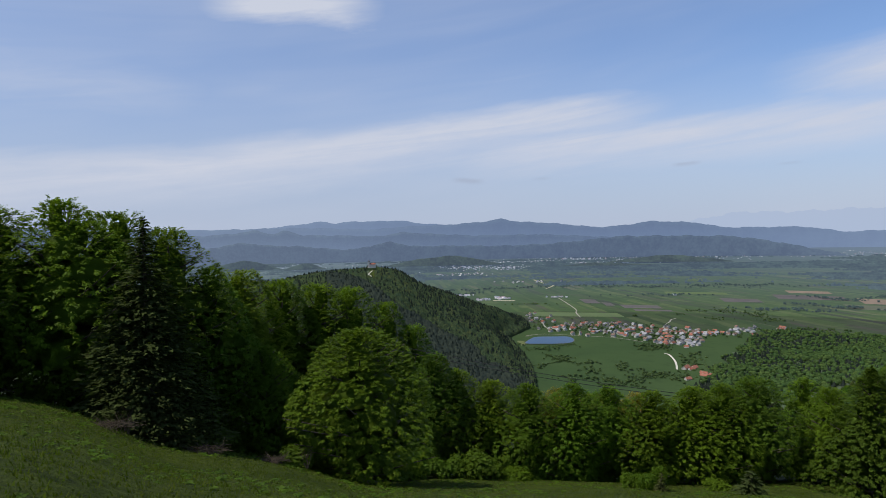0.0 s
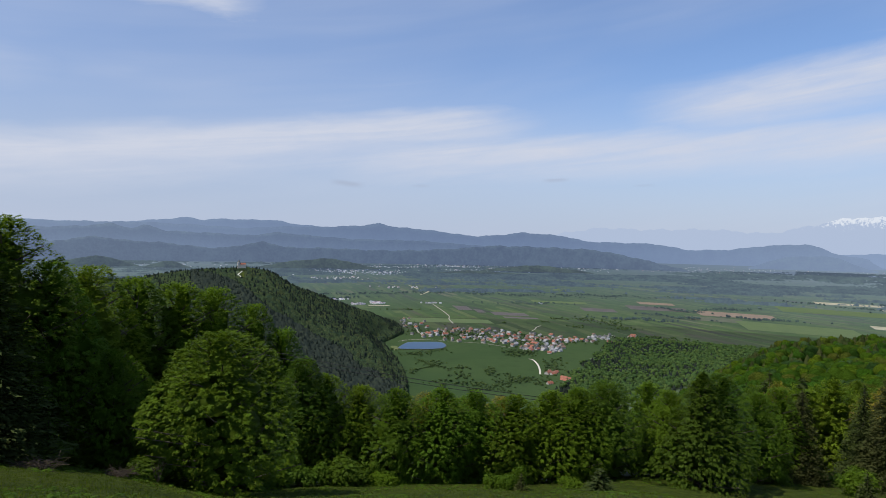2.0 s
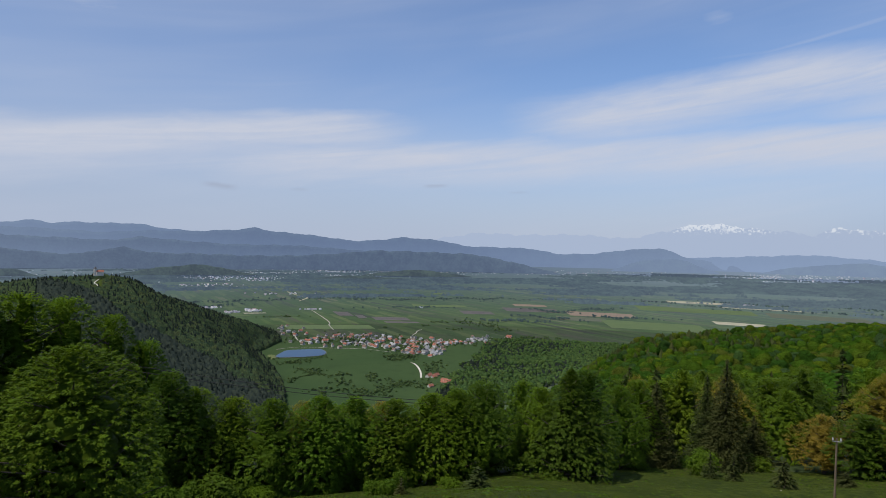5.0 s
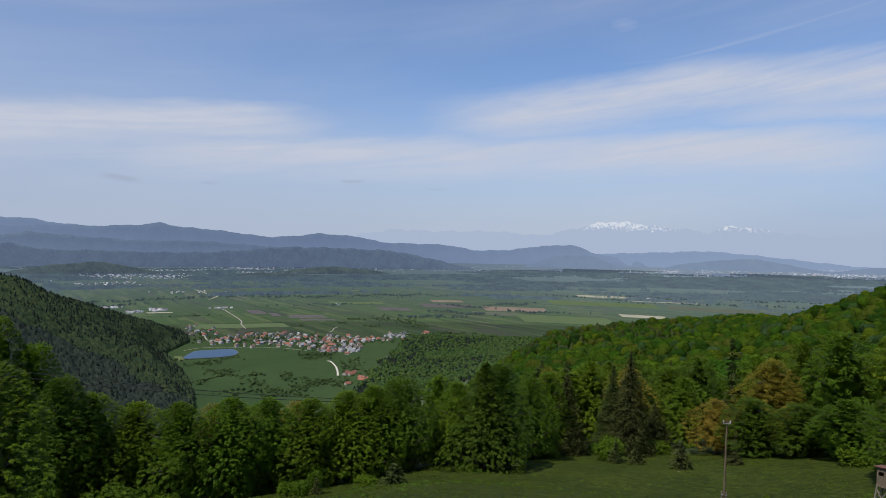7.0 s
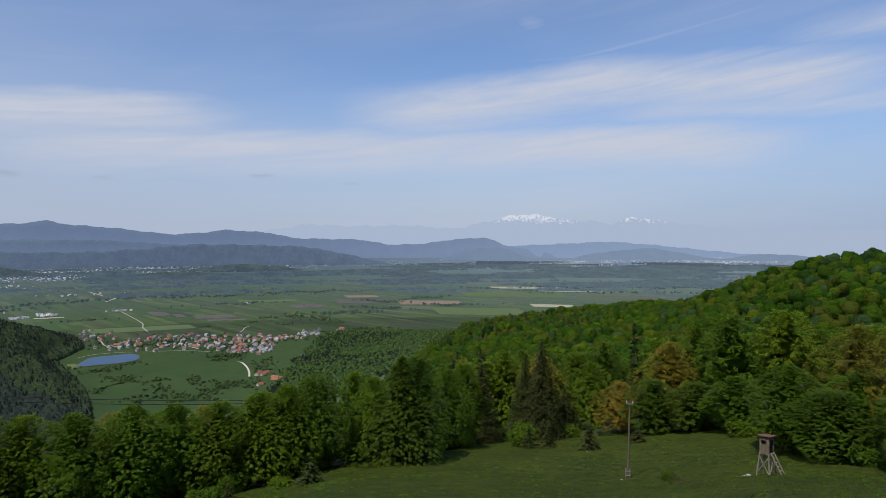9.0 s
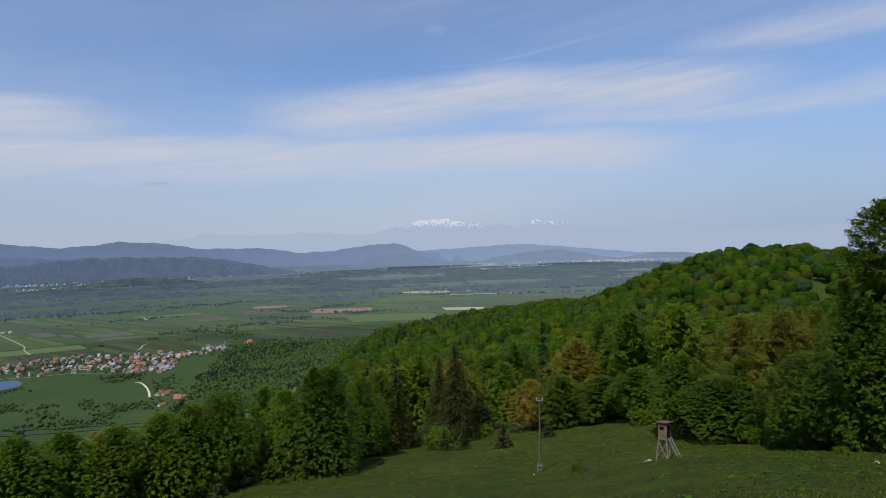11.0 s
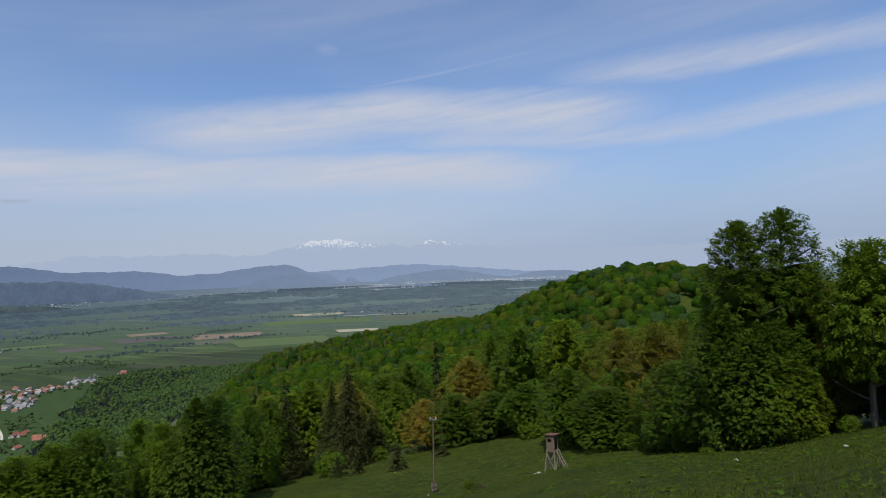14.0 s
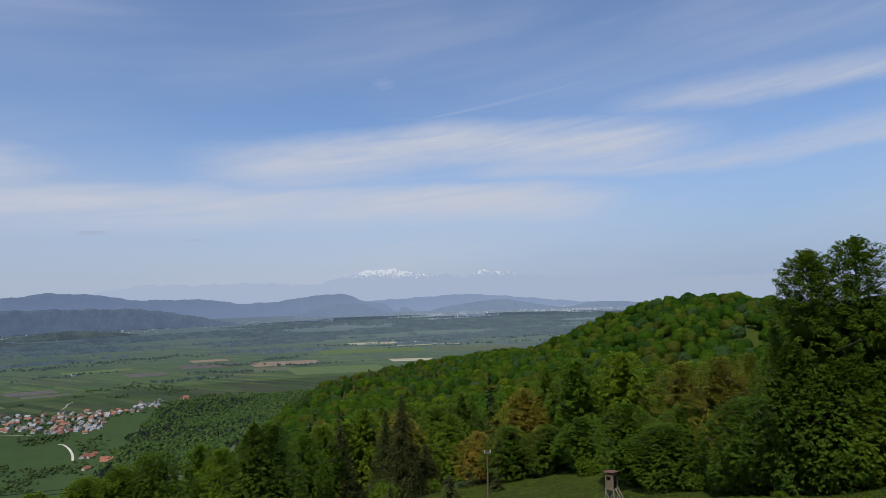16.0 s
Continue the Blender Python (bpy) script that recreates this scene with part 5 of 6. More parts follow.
FIELD_ROWS = (
    (34.3, 40.3, 5.25, 5.65, M_CLAY, "brown ploughed field"), (28.5, 33.5, 5.1, 5.45, M_PEAT, "dark ploughed strip"), (29.5, 32.5, 4.75, 4.95, M_CLAY, "dull brown field"),
    (43.2, 48.5, 3.95, 4.12, M_STRAW, "pale dry field"), (47.6, 53.5, 4.2, 4.36, M_STRAW, "pale dry field"), (47.0, 51.0, 5.55, 5.8, M_STRAW, "pale dry field"),
    (40.5, 50.0, 4.5, 4.9, M_LUSH, "bright green field"), (51.0, 58.0, 4.6, 4.95, M_DIM, "dull grey-green field"), (37.5, 46.0, 5.9, 6.6, M_LUSH, "bright green field"),
    (12.6, 14.0, 5.7, 6.1, M_PEAT, "dark ploughed strip"), (14.6, 15.4, 6.0, 6.3, M_PEAT, "dark ploughed strip"), (16.2, 19.5, 6.2, 6.5, M_PEAT, "dark ploughed strip"),
    (17.4, 20.6, 6.6, 6.75, M_PEAT, "dark ploughed strip"), (24.5, 27.5, 5.5, 5.8, M_PEAT, "dark ploughed strip"), (20.0, 25.0, 5.0, 5.2, M_LUSH, "bright green field"),
    (4.6, 6.6, 5.77, 5.85, M_STRAW, "pale gravel yard"), (22.0, 23.4, 3.9, 4.0, M_LUSH, "bright green field"), (33.5, 38.0, 5.75, 6.1, M_DIM, "dull grey-green field"), (8.0, 16.0, 6.9, 7.3, M_LUSH, "bright green field"))
for a0, a1, e0, e1, mat, label in FIELD_ROWS:
    lean = (e1 - e0) * 1.6
    plain_patch("field", label + " on the plain", [(a0, e0), (a1, e0 + (e1 - e0) * 0.15), (a1 + lean, e1), (a0 + lean, e1)], mat, 0.6)

plain_patch("field", "yellow-green reed bed beside the lake", curve_through([(5.92, 10.02), (6.54, 9.63), (7.41, 9.6), (7.62, 9.9), (6.69, 10.1), (5.92, 10.02)], 4)[:-1], M_REED, 0.9)

# shrubs and trees on the plain, hedges, groves
rng = np.random.default_rng(77)


def plain_spots(az, dist, height, slim=0.9):
    """Places for plants at true distances, drawn in with the land."""
    d = squeeze(dist)
    s = d / dist
    h = height * (0.6 + 0.7 * rng.random(len(az))) * s
    return d * np.sin(np.radians(az)), d * np.cos(np.radians(az)), PLAIN * s + EYE - 0.3, h, h * (slim + 0.4 * rng.random(len(az)))


def groves(rows, slant=0.0):
    """Clumps: azimuth, angle down, half widths in both, number. slant: how far long clumps lean."""
    az, el = [], []
    for a, e, ha, he, k in rows:
        off = rng.normal(size=k) * ha * 0.55
        lean = slant * rng.normal()
        az.append(a + off)
        el.append(e + rng.normal(size=k) * he * 0.55 + off * lean + slant * np.sin(off * 1.7 + a))
    return np.concatenate(az), -PLAIN / np.tan(np.radians(np.concatenate(el)))


M_COPSE = leaf_material("leaves_copse", [(0.042, 0.070, 0.022), (0.056, 0.088, 0.026), (0.036, 0.060, 0.022)], 0.2, 0.1)
shrub_rows = ((6.6, 9.95, 0.7, 0.12, 18), (9.5, 10.3, 1.3, 0.14, 26), (8.9, 12.0, 0.5, 0.15, 10), (11.0, 11.25, 0.9, 0.22, 24), (13.6, 11.5, 0.6, 0.1, 12), (16.4, 11.85, 0.5, 0.35, 16), (13.6, 12.2, 0.8, 0.25, 18),
              (15.8, 13.0, 1.8, 0.25, 34), (18.9, 12.3, 1.4, 0.3, 34), (18.6, 10.1, 0.7, 0.15, 26), (20.0, 9.95, 0.6, 0.15, 20), (11.9, 12.9, 1.5, 0.3, 22), (22.2, 10.8, 0.9, 0.5, 34), (23.0, 11.3, 0.8, 0.5, 34), (21.3, 12.4, 0.8, 0.4, 26))
plant_out("shrubs", "dark green shrubs scattered over the lake meadow", HILLB, plain_spots(*groves([(a, e, x * 1.2, y * 1.2, int(k * 1.6)) for a, e, x, y, k in shrub_rows]), 5.5, 1.5), M_COPSE, "shrubs")


def row_of(points, count, spread):
    """Places along a hedge or ditch."""
    line = np.array(curve_through(points, 12))
    at = rng.random(count) * (len(line) - 1)
    k = at.astype(int)
    on = line[k] + (line[np.minimum(k + 1, len(line) - 1)] - line[k]) * (at - k)[:, None] + rng.normal(size=(count, 2)) * np.array([spread * 1.4, spread])
    return on[:, 0], -PLAIN / np.tan(np.radians(on[:, 1]))


for points, count, spread in (([(7.3, 12.4), (8.3, 12.19), (9.12, 11.88), (10.13, 11.54), (10.81, 11.42), (10.13, 11.04), (9.12, 10.71)], 90, 0.03), ([(9.62, 10.91), (10.98, 11.25), (12.56, 11.72)], 60, 0.07),
                              ([(7.3, 10.5), (8.8, 10.4), (10.6, 10.05), (12.2, 9.85)], 60, 0.04), ([(14.2, 13.5), (16.0, 13.35), (18.4, 13.5)], 60, 0.07), ([(17.6, 12.9), (19.2, 12.45), (20.4, 12.3)], 46, 0.09)):
    plant_out("shrubs", "dark shrubs along a ditch in the lake meadow", HILLB, plain_spots(*row_of(points, count, spread), 4.0, 1.2), M_COPSE, "shrubs")
grove_rows = ((17.5, 7.25, 0.25, 0.08, 6), (25.1, 6.6, 1.2, 0.22, 46), (27.2, 6.9, 1.0, 0.25, 46), (28.6, 7.25, 1.0, 0.2, 36), (22.8, 6.7, 0.9, 0.12, 24), (21.4, 7.0, 0.6, 0.1, 10), (24.3, 7.3, 0.8, 0.15, 16),
              (13.5, 8.4, 3.5, 0.4, 150), (20.0, 9.0, 2.5, 0.45, 170), (24.0, 8.6, 2.5, 0.25, 110), (18.9, 9.85, 1.2, 0.12, 60), (16.5, 8.2, 3.0, 0.3, 90), (9.0, 8.0, 1.0, 0.5, 36), (31.5, 7.9, 2.0, 0.12, 60), (8.2, 6.2, 3.0, 0.05, 26))
plant_out("groves", "green trees among the houses and fields", HILLB, plain_spots(*groves(grove_rows), 7.0, 1.2), M_COPSE, "trees")
hedge_rows = ((5.0, 4.75, 9.0, 0.06, 130), (16.0, 4.6, 8.0, 0.06, 140), (27.0, 4.4, 6.0, 0.07, 120), (36.8, 5.1, 2.2, 0.07, 70), (39.5, 5.75, 3.0, 0.05, 60), (45.0, 4.3, 5.0, 0.05, 80), (33.0, 6.0, 3.0, 0.05, 50),
              (29.5, 6.4, 3.0, 0.10, 70), (49.5, 4.0, 3.0, 0.06, 70), (56.0, 4.4, 6.0, 0.05, 80), (20.0, 5.35, 4.0, 0.03, 40), (60.0, 3.9, 5.0, 0.05, 70), (2.0, 5.2, 3.0, 0.08, 50), (33.5, 5.4, 2.6, 0.05, 50))
# copses and woods glow a little too: haze painted into their material
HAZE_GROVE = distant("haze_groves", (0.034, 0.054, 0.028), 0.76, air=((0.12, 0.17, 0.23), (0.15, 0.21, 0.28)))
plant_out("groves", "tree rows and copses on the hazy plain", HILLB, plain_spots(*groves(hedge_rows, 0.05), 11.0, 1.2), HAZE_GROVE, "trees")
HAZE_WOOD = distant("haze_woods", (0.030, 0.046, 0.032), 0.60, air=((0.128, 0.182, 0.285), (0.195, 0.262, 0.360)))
az_cols, el_rows = np.arange(-32, 90, 0.11), np.linspace(1.62, 4.7, 84)
A, E = np.meshgrid(az_cols + 0.0, el_rows)
A, E = A + (rng.random(A.shape) - 0.5) * 0.08, E + (rng.random(E.shape) - 0.5) * 0.02
belt = wobble(A * 60, E * 1300, 330, 9.0) + 0.7 * wobble(A * 60, E * 3400, 210, 3.0) + 0.45 * wobble(A * 60, E * 5200, 70, 5.0) + 0.3 * wobble(A * 60, E * 4000, 22, 6.0)
grown = np.clip((belt - np.interp(E, [1.6, 2.6, 3.2, 3.8, 4.7], [-0.15, -0.10, 0.10, 0.42, 1.0]) - 0.55 * (A < 42) * (E < 2.32) - 0.22 * (A < 8) * (E > 2.9) + 0.22 * (A > 44)) * 5, 0, 1)
T = -PLAIN / np.tan(np.radians(E))
D = squeeze(T)
S = D / T
H = grown * (10.0 + 8.0 * rng.random(A.shape)) * S
verts = np.stack([D * np.sin(np.radians(A)), D * np.cos(np.radians(A)), PLAIN * S + EYE - 0.4 + H], -1).reshape(-1, 3)
nc, nr = len(az_cols), len(el_rows)
ii, jj = np.meshgrid(np.arange(nr - 1), np.arange(nc - 1), indexing="ij")
quads = np.stack([ii * nc + jj, (ii + 1) * nc + jj, (ii + 1) * nc + jj + 1, ii * nc + jj + 1], -1).reshape(-1, 4)
quads = quads[(H.ravel()[quads] > 1.5).any(1)]
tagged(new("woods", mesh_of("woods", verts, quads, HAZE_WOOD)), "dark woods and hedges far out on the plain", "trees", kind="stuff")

# far towns, with emitted haze mixed over about half of their colours
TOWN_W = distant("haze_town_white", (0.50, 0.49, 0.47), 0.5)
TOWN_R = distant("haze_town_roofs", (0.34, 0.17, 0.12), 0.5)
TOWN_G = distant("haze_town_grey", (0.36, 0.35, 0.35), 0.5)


def town(name, label, rows, tall=0.0, mats=None):
    """Small gabled blocks in loose clusters: azimuth, angle down, half widths, number, size."""
    verts, quads, index = [], [], []
    for a, e, ha, he, k, size in rows:
        for _ in range(k):
            aa, ee = a + rng.normal() * ha * 0.5, e + rng.normal() * he * 0.5
            if ee < 1.0:
                continue
            p, s = plain_at(aa, on_plain(ee))
            long, wide, high = size * (0.45 + 0.5 * rng.random()) * s, size * (0.35 + 0.25 * rng.random()) * s, 5.0 * s
            if tall and rng.random() < tall:
                high *= 2.0 + 3.5 * rng.random()
            turn = Matrix.Rotation(rng.random() * 3.14, 3, "Z")
            base = len(verts)
            for x, y, z in ((-1, -1, 0), (1, -1, 0), (1, 1, 0), (-1, 1, 0), (-1, -1, 1), (1, -1, 1), (1, 1, 1), (-1, 1, 1), (-1, 0, 1.55), (1, 0, 1.55)):
                q = turn @ Vector((x * long / 2, y * wide / 2, z * high))
                verts.append(tuple(p + q))
            roof = int(rng.choice(3, p=(0.35, 0.4, 0.25)))
            for f, m in (((0, 1, 5, 4), 0), ((1, 2, 6, 5), 0), ((2, 3, 7, 6), 0), ((3, 0, 4, 7), 0), ((4, 5, 9, 8), roof), ((6, 7, 8, 9), roof)):
                quads.append(tuple(base + i for i in f))
                index.append(m)
    return tagged(new(name, mesh_of(name, verts, quads, mats or [TOWN_W, TOWN_R, TOWN_G], index=index)), label, "town", kind="stuff")


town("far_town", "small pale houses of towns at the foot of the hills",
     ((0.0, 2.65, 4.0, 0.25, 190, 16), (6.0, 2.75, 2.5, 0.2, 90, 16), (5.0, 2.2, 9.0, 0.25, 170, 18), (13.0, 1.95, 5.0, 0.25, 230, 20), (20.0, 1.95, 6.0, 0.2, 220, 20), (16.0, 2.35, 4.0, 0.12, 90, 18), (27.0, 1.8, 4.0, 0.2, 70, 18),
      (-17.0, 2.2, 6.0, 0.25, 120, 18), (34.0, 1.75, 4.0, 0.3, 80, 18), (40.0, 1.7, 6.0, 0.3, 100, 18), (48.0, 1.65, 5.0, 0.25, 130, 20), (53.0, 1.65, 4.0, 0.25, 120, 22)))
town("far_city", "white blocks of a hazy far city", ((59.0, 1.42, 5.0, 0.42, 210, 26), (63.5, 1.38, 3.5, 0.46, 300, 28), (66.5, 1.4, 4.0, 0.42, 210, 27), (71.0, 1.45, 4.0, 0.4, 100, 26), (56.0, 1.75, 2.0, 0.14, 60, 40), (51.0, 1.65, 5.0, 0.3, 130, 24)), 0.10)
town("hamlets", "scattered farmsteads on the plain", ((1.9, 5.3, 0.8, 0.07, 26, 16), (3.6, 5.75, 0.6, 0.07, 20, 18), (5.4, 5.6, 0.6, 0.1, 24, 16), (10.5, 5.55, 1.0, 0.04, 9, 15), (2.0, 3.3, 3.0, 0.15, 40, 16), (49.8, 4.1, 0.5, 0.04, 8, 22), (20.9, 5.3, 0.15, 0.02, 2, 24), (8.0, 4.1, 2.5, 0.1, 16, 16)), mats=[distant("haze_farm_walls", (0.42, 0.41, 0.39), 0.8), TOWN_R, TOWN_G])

# ---- village ----


def house(long, wide, high, roof_high, roof_mat):
    """One house at the origin, its ridge along x."""
    ob = new("house")
    bm = bmesh.new()
    hx, hy = long / 2, wide / 2
    base = [bm.verts.new(p) for p in ((-hx, -hy, -2), (hx, -hy, -2), (hx, hy, -2), (-hx, hy, -2))]
    top = [bm.verts.new(p) for p in ((-hx, -hy, high), (hx, -hy, high), (hx, hy, high), (-hx, hy, high))]
    peak = [bm.verts.new((-hx, 0, high + roof_high)), bm.verts.new((hx, 0, high + roof_high))]
    for f in ((base[0], base[1], top[1], top[0]), (base[2], base[3], top[3], top[2]), (base[1], base[2], top[2], peak[1], top[1]), (base[3], base[0], top[0], peak[0], top[3])):
        bm.faces.new(f)
    part("wall", bm, M_PLASTER, ob)
    bm = bmesh.new()
    k = roof_high / hy
    over = 0.7
    for side in (-1, 1):
        ends = []
        for x in (-hx - over, hx + over):
            ends.append([bm.verts.new((x, 0, high + roof_high + 0.1)), bm.verts.new((x, side * (hy + over), high - over * k + 0.1)),
                         bm.verts.new((x, side * (hy + over), high - over * k + 0.4)), bm.verts.new((x, 0, high + roof_high + 0.4))])
        a, b = ends
        for i in range(4):
            j = (i + 1) % 4
            bm.faces.new((a[i], a[j], b[j], b[i]))
        bm.faces.new(a), bm.faces.new(b)
    roof = part("roof", bm, roof_mat, ob)
    bm = bmesh.new()
    box(bm, (0.9, 0.9, 2.4), Matrix.Translation((hx * 0.4, wide * 0.12, high + roof_high)))
    part("chimney", bm, M_PLASTER, roof)
    for side in (-1, 1):
        for i in range(max(2, int(long / 4))):
            bm = bmesh.new()
            box(bm, (1.3, 0.12, 1.5), Matrix.Translation((-hx + (i + 0.5) * long / max(2, int(long / 4)), side * (hy + 0.02), high * 0.62)))
            part("window", bm, M_BLACK, ob)
    return ob


HOUSES = [(house(15, 10, 5.5, 4.5, M_TILE_RED), "white village house with a red tiled roof"), (house(13, 10, 6, 4.5, M_TILE_BROWN), "white village house with a brown tiled roof"),
          (house(15, 11, 5.5, 4.2, M_TILE_GREY), "pale village house with a grey roof"), (house(12, 9, 5.5, 4.2, M_TILE_DARK), "white village house with a dark slate roof"),
          (house(24, 11, 5.0, 4.6, M_TILE_RED), "long farm building with a red tiled roof"), (house(12, 10, 6.5, 4.0, M_TILE_GREY), "tall pale house with a light grey roof")]
VILLAGE = ((10.12, 8.55, 7), (11.8, 8.3, 10), (13.9, 8.1, 12), (15.6, 8.05, 13), (17.3, 8.35, 12), (13.9, 8.8, 9), (16.1, 8.8, 12), (18.2, 9.0, 13), (19.5, 8.6, 13), (20.5, 8.65, 13), (19.9, 9.3, 12), (21.2, 9.5, 13), (22.0, 9.3, 13), (22.0, 8.7, 12), (23.3, 8.5, 12), (25.1, 8.4, 10), (26.8, 8.2, 9), (8.1, 7.35, 7), (9.05, 7.65, 6), (22.2, 11.6, 3), (23.3, 12.2, 3), (21.8, 12.6, 1), (29.1, 8.03, 3))
rng = np.random.default_rng(3)
first = [True] * len(HOUSES)
taken = []
for a, e, k in VILLAGE:
    for _ in range(k):
        for attempt in range(12):
            small = k <= 3
            aa, ee = a + rng.normal() * (0.4 if small else 0.62), e + rng.normal() * (0.14 if small else 0.2)
            p = plain_at(aa, on_plain(ee))[0]
            if all((p - o).length > 12 for o in taken):
                break
        taken.append(p)
        kind = int(rng.choice(6, p=(0.22, 0.22, 0.21, 0.19, 0.06, 0.10))) if not small else int(rng.choice((0, 4)))
        proto, label = HOUSES[kind]
        m = Matrix.Translation(p) @ pose(0, 0, 0, 0, 0, float(rng.choice((20, 35, 110, 125))) + rng.normal() * 10) @ Matrix.Scale(0.74 + 0.24 * rng.random(), 4)
        if first[kind]:
            proto.matrix_basis = m
            first[kind] = False
            ob = proto
        else:
            ob = copy_thing(proto, m @ Matrix.Scale(1 / proto.scale[0], 4))
        tagged(ob, label, "house", "village houses")


M_CREAM = plain_material("church_plaster", (0.52, 0.47, 0.40), (0.66, 0.60, 0.52), 0.4, 0.9, 0.1)


def church(name, label, at, turn, size=1.0, tower_roof=M_TILE_DARK):
    """A small church: nave, roof, tower with a pointed cap."""
    ob = new(name)
    bm = bmesh.new()
    box(bm, (15 * size, 8 * size, 9 * size), Matrix.Translation((0, 0, 3.5 * size)))
    part("nave", bm, M_CREAM, ob)
    bm = bmesh.new()
    pts = [(-8, -4.5, 8), (8, -4.5, 8), (8, 4.5, 8), (-8, 4.5, 8), (-8, 0, 12), (8, 0, 12)]
    vs = [bm.verts.new(Vector(q) * size) for q in pts]
    for f in ((0, 1, 5, 4), (2, 3, 4, 5), (1, 2, 5), (3, 0, 4), (3, 2, 1, 0)):
        bm.faces.new([vs[i] for i in f])
    part("roof", bm, M_TILE_RED, ob)
    bm = bmesh.new()
    box(bm, (5 * size, 5 * size, 16 * size), Matrix.Translation((-9.5 * size, 0, 7.0 * size)))
    tower = part("tower", bm, M_CREAM, ob)
    bm = bmesh.new()
    bmesh.ops.create_cone(bm, cap_ends=True, segments=8, radius1=3.6 * size, radius2=0.1, depth=5.5 * size, matrix=Matrix.Translation((-9.5 * size, 0, 17.7 * size)))
    part("spire", bm, tower_roof, tower)
    ob.matrix_basis = Matrix.Translation(at) @ pose(0, 0, 0, 0, 0, turn)
    return tagged(ob, label, "church")


church("church", "white hilltop church with a tower and red roof", place(-6.7, 1752, 8.0), 20, 1.1)
church("church", "small white village church beside the lake", plain_at(12.7, on_plain(8.95))[0], 60, 0.8)

# the lane up to the hilltop church
lane = [(place(a, r_, 1.6), 0) for a, r_ in curve_through([(-6.72, 1742), (-6.95, 1722), (-7.08, 1704), (-6.88, 1690), (-6.80, 1672)], 5)]
sides = []
for i, (p, _) in enumerate(lane):
    d = lane[min(i + 1, len(lane) - 1)][0] - lane[max(i - 1, 0)][0]
    q = Vector((-d.y, d.x, 0)).normalized() * 1.4
    sides += [tuple(p - q), tuple(p + q)]
tagged(new("road", mesh_of("road", sides, [(2 * i, 2 * i + 2, 2 * i + 3, 2 * i + 1) for i in range(len(lane) - 1)], M_GRAVEL)), "pale lane winding up to the hilltop church", "road", kind="structure")

# ---- on the meadow ----


def hunting_stand():
    """A raised wooden hide: a boarded box with a felt roof on braced legs, a ladder up to its open doorway."""
    ob = new("hunting_stand")
    half, floor_z, wall = 0.34, 1.62, 1.22
    # boards of the two closed sides and the back, the doorway side open
    for side, (ux, uy) in enumerate(((-1, 0), (0, 1), (1, 0))):
        for i in range(6):
            bm = bmesh.new()
            off = (i - 2.5) * (2 * half / 6)
            size = (0.022, 0.106, wall) if ux else (0.106, 0.022, wall)
            box(bm, size, Matrix.Translation((ux * half + (0 if ux else off), uy * half + (0 if uy else off), floor_z + wall / 2)), 0.004)
            if side == 0 and i in (2, 3, 4):
                bm.free()
                for z0, z1 in ((0, 0.72), (0.98, wall)):
                    bm = bmesh.new()
                    box(bm, (0.022, 0.106, z1 - z0), Matrix.Translation((-half, off, floor_z + (z0 + z1) / 2)), 0.004)
                    part("board", bm, M_GREYWOOD, ob)
                continue
            part("board", bm, M_GREYWOOD, ob)
    for x, w_b in ((-0.285, 0.10), (0.27, 0.13)):
        bm = bmesh.new()
        box(bm, (w_b, 0.022, wall), Matrix.Translation((x, -half, floor_z + wall / 2)), 0.004)
        part("board", bm, M_GREYWOOD, ob)
    bm = bmesh.new()
    box(bm, (0.42, 0.022, 0.16), Matrix.Translation((0, -half, floor_z + wall - 0.08)), 0.004)
    part("board", bm, M_GREYWOOD, ob)
    bm = bmesh.new()
    box(bm, (0.03, 0.40, 1.0), Matrix.Translation((0.19, half - 0.28, floor_z + 0.52)) @ pose(0, 0, 0, 0, 0, 10), 0.004)
    part("door", bm, M_RUST, ob, "brown-stained open door")
    bm = bmesh.new()
    box(bm, (0.74, 0.74, 0.05), Matrix.Translation((0, 0, floor_z)), 0.005)
    part("floor_panel", bm, M_GREYWOOD, ob)
    bm = bmesh.new()
    box(bm, (0.62, 0.62, 0.04), Matrix.Translation((0, 0, floor_z + 0.42)), 0.0)
    part("bench", bm, M_BLACK, ob)
    bm = bmesh.new()
    box(bm, (0.95, 0.95, 0.06), Matrix.Translation((0, 0, floor_z + wall + 0.07)) @ pose(0, 0, 0, -5, 4, 0), 0.01)
    part("roof", bm, M_RUST, ob, "rust-brown felt roof")
    for sx in (-1, 1):
        for sy in (-1, 1):
            bm = bmesh.new()
            beam(bm, (sx * 0.52, sy * 0.52, -0.5), (sx * 0.32, sy * 0.32, floor_z + 0.1), 0.055)
            part("leg", bm, M_PALEWOOD, ob)
    for a, b in (((-0.50, -0.49, 0.1), (0.34, -0.35, 1.4)), ((0.50, -0.49, 0.1), (-0.34, -0.35, 1.4)), ((-0.49, -0.50, 0.1), (-0.35, 0.34, 1.4)), ((-0.49, 0.50, 0.1), (-0.35, -0.34, 1.4)),
                 ((-0.49, 0.49, 0.1), (0.34, 0.35, 1.4)), ((0.49, -0.49, 0.1), (0.35, 0.34, 1.4))):
        bm = bmesh.new()
        beam(bm, a, b, 0.040, 6)
        part("brace", bm, M_PALEWOOD, ob)
    foot, head = Vector((0.12, -1.5, -0.3)), Vector((0.03, -0.39, floor_z + 0.15))
    for sx in (-0.19, 0.19):
        bm = bmesh.new()
        beam(bm, foot + Vector((sx, 0, 0)), head + Vector((sx, 0, 0)), 0.045, 6)
        part("ladder_rail", bm, M_PALEWOOD, ob)
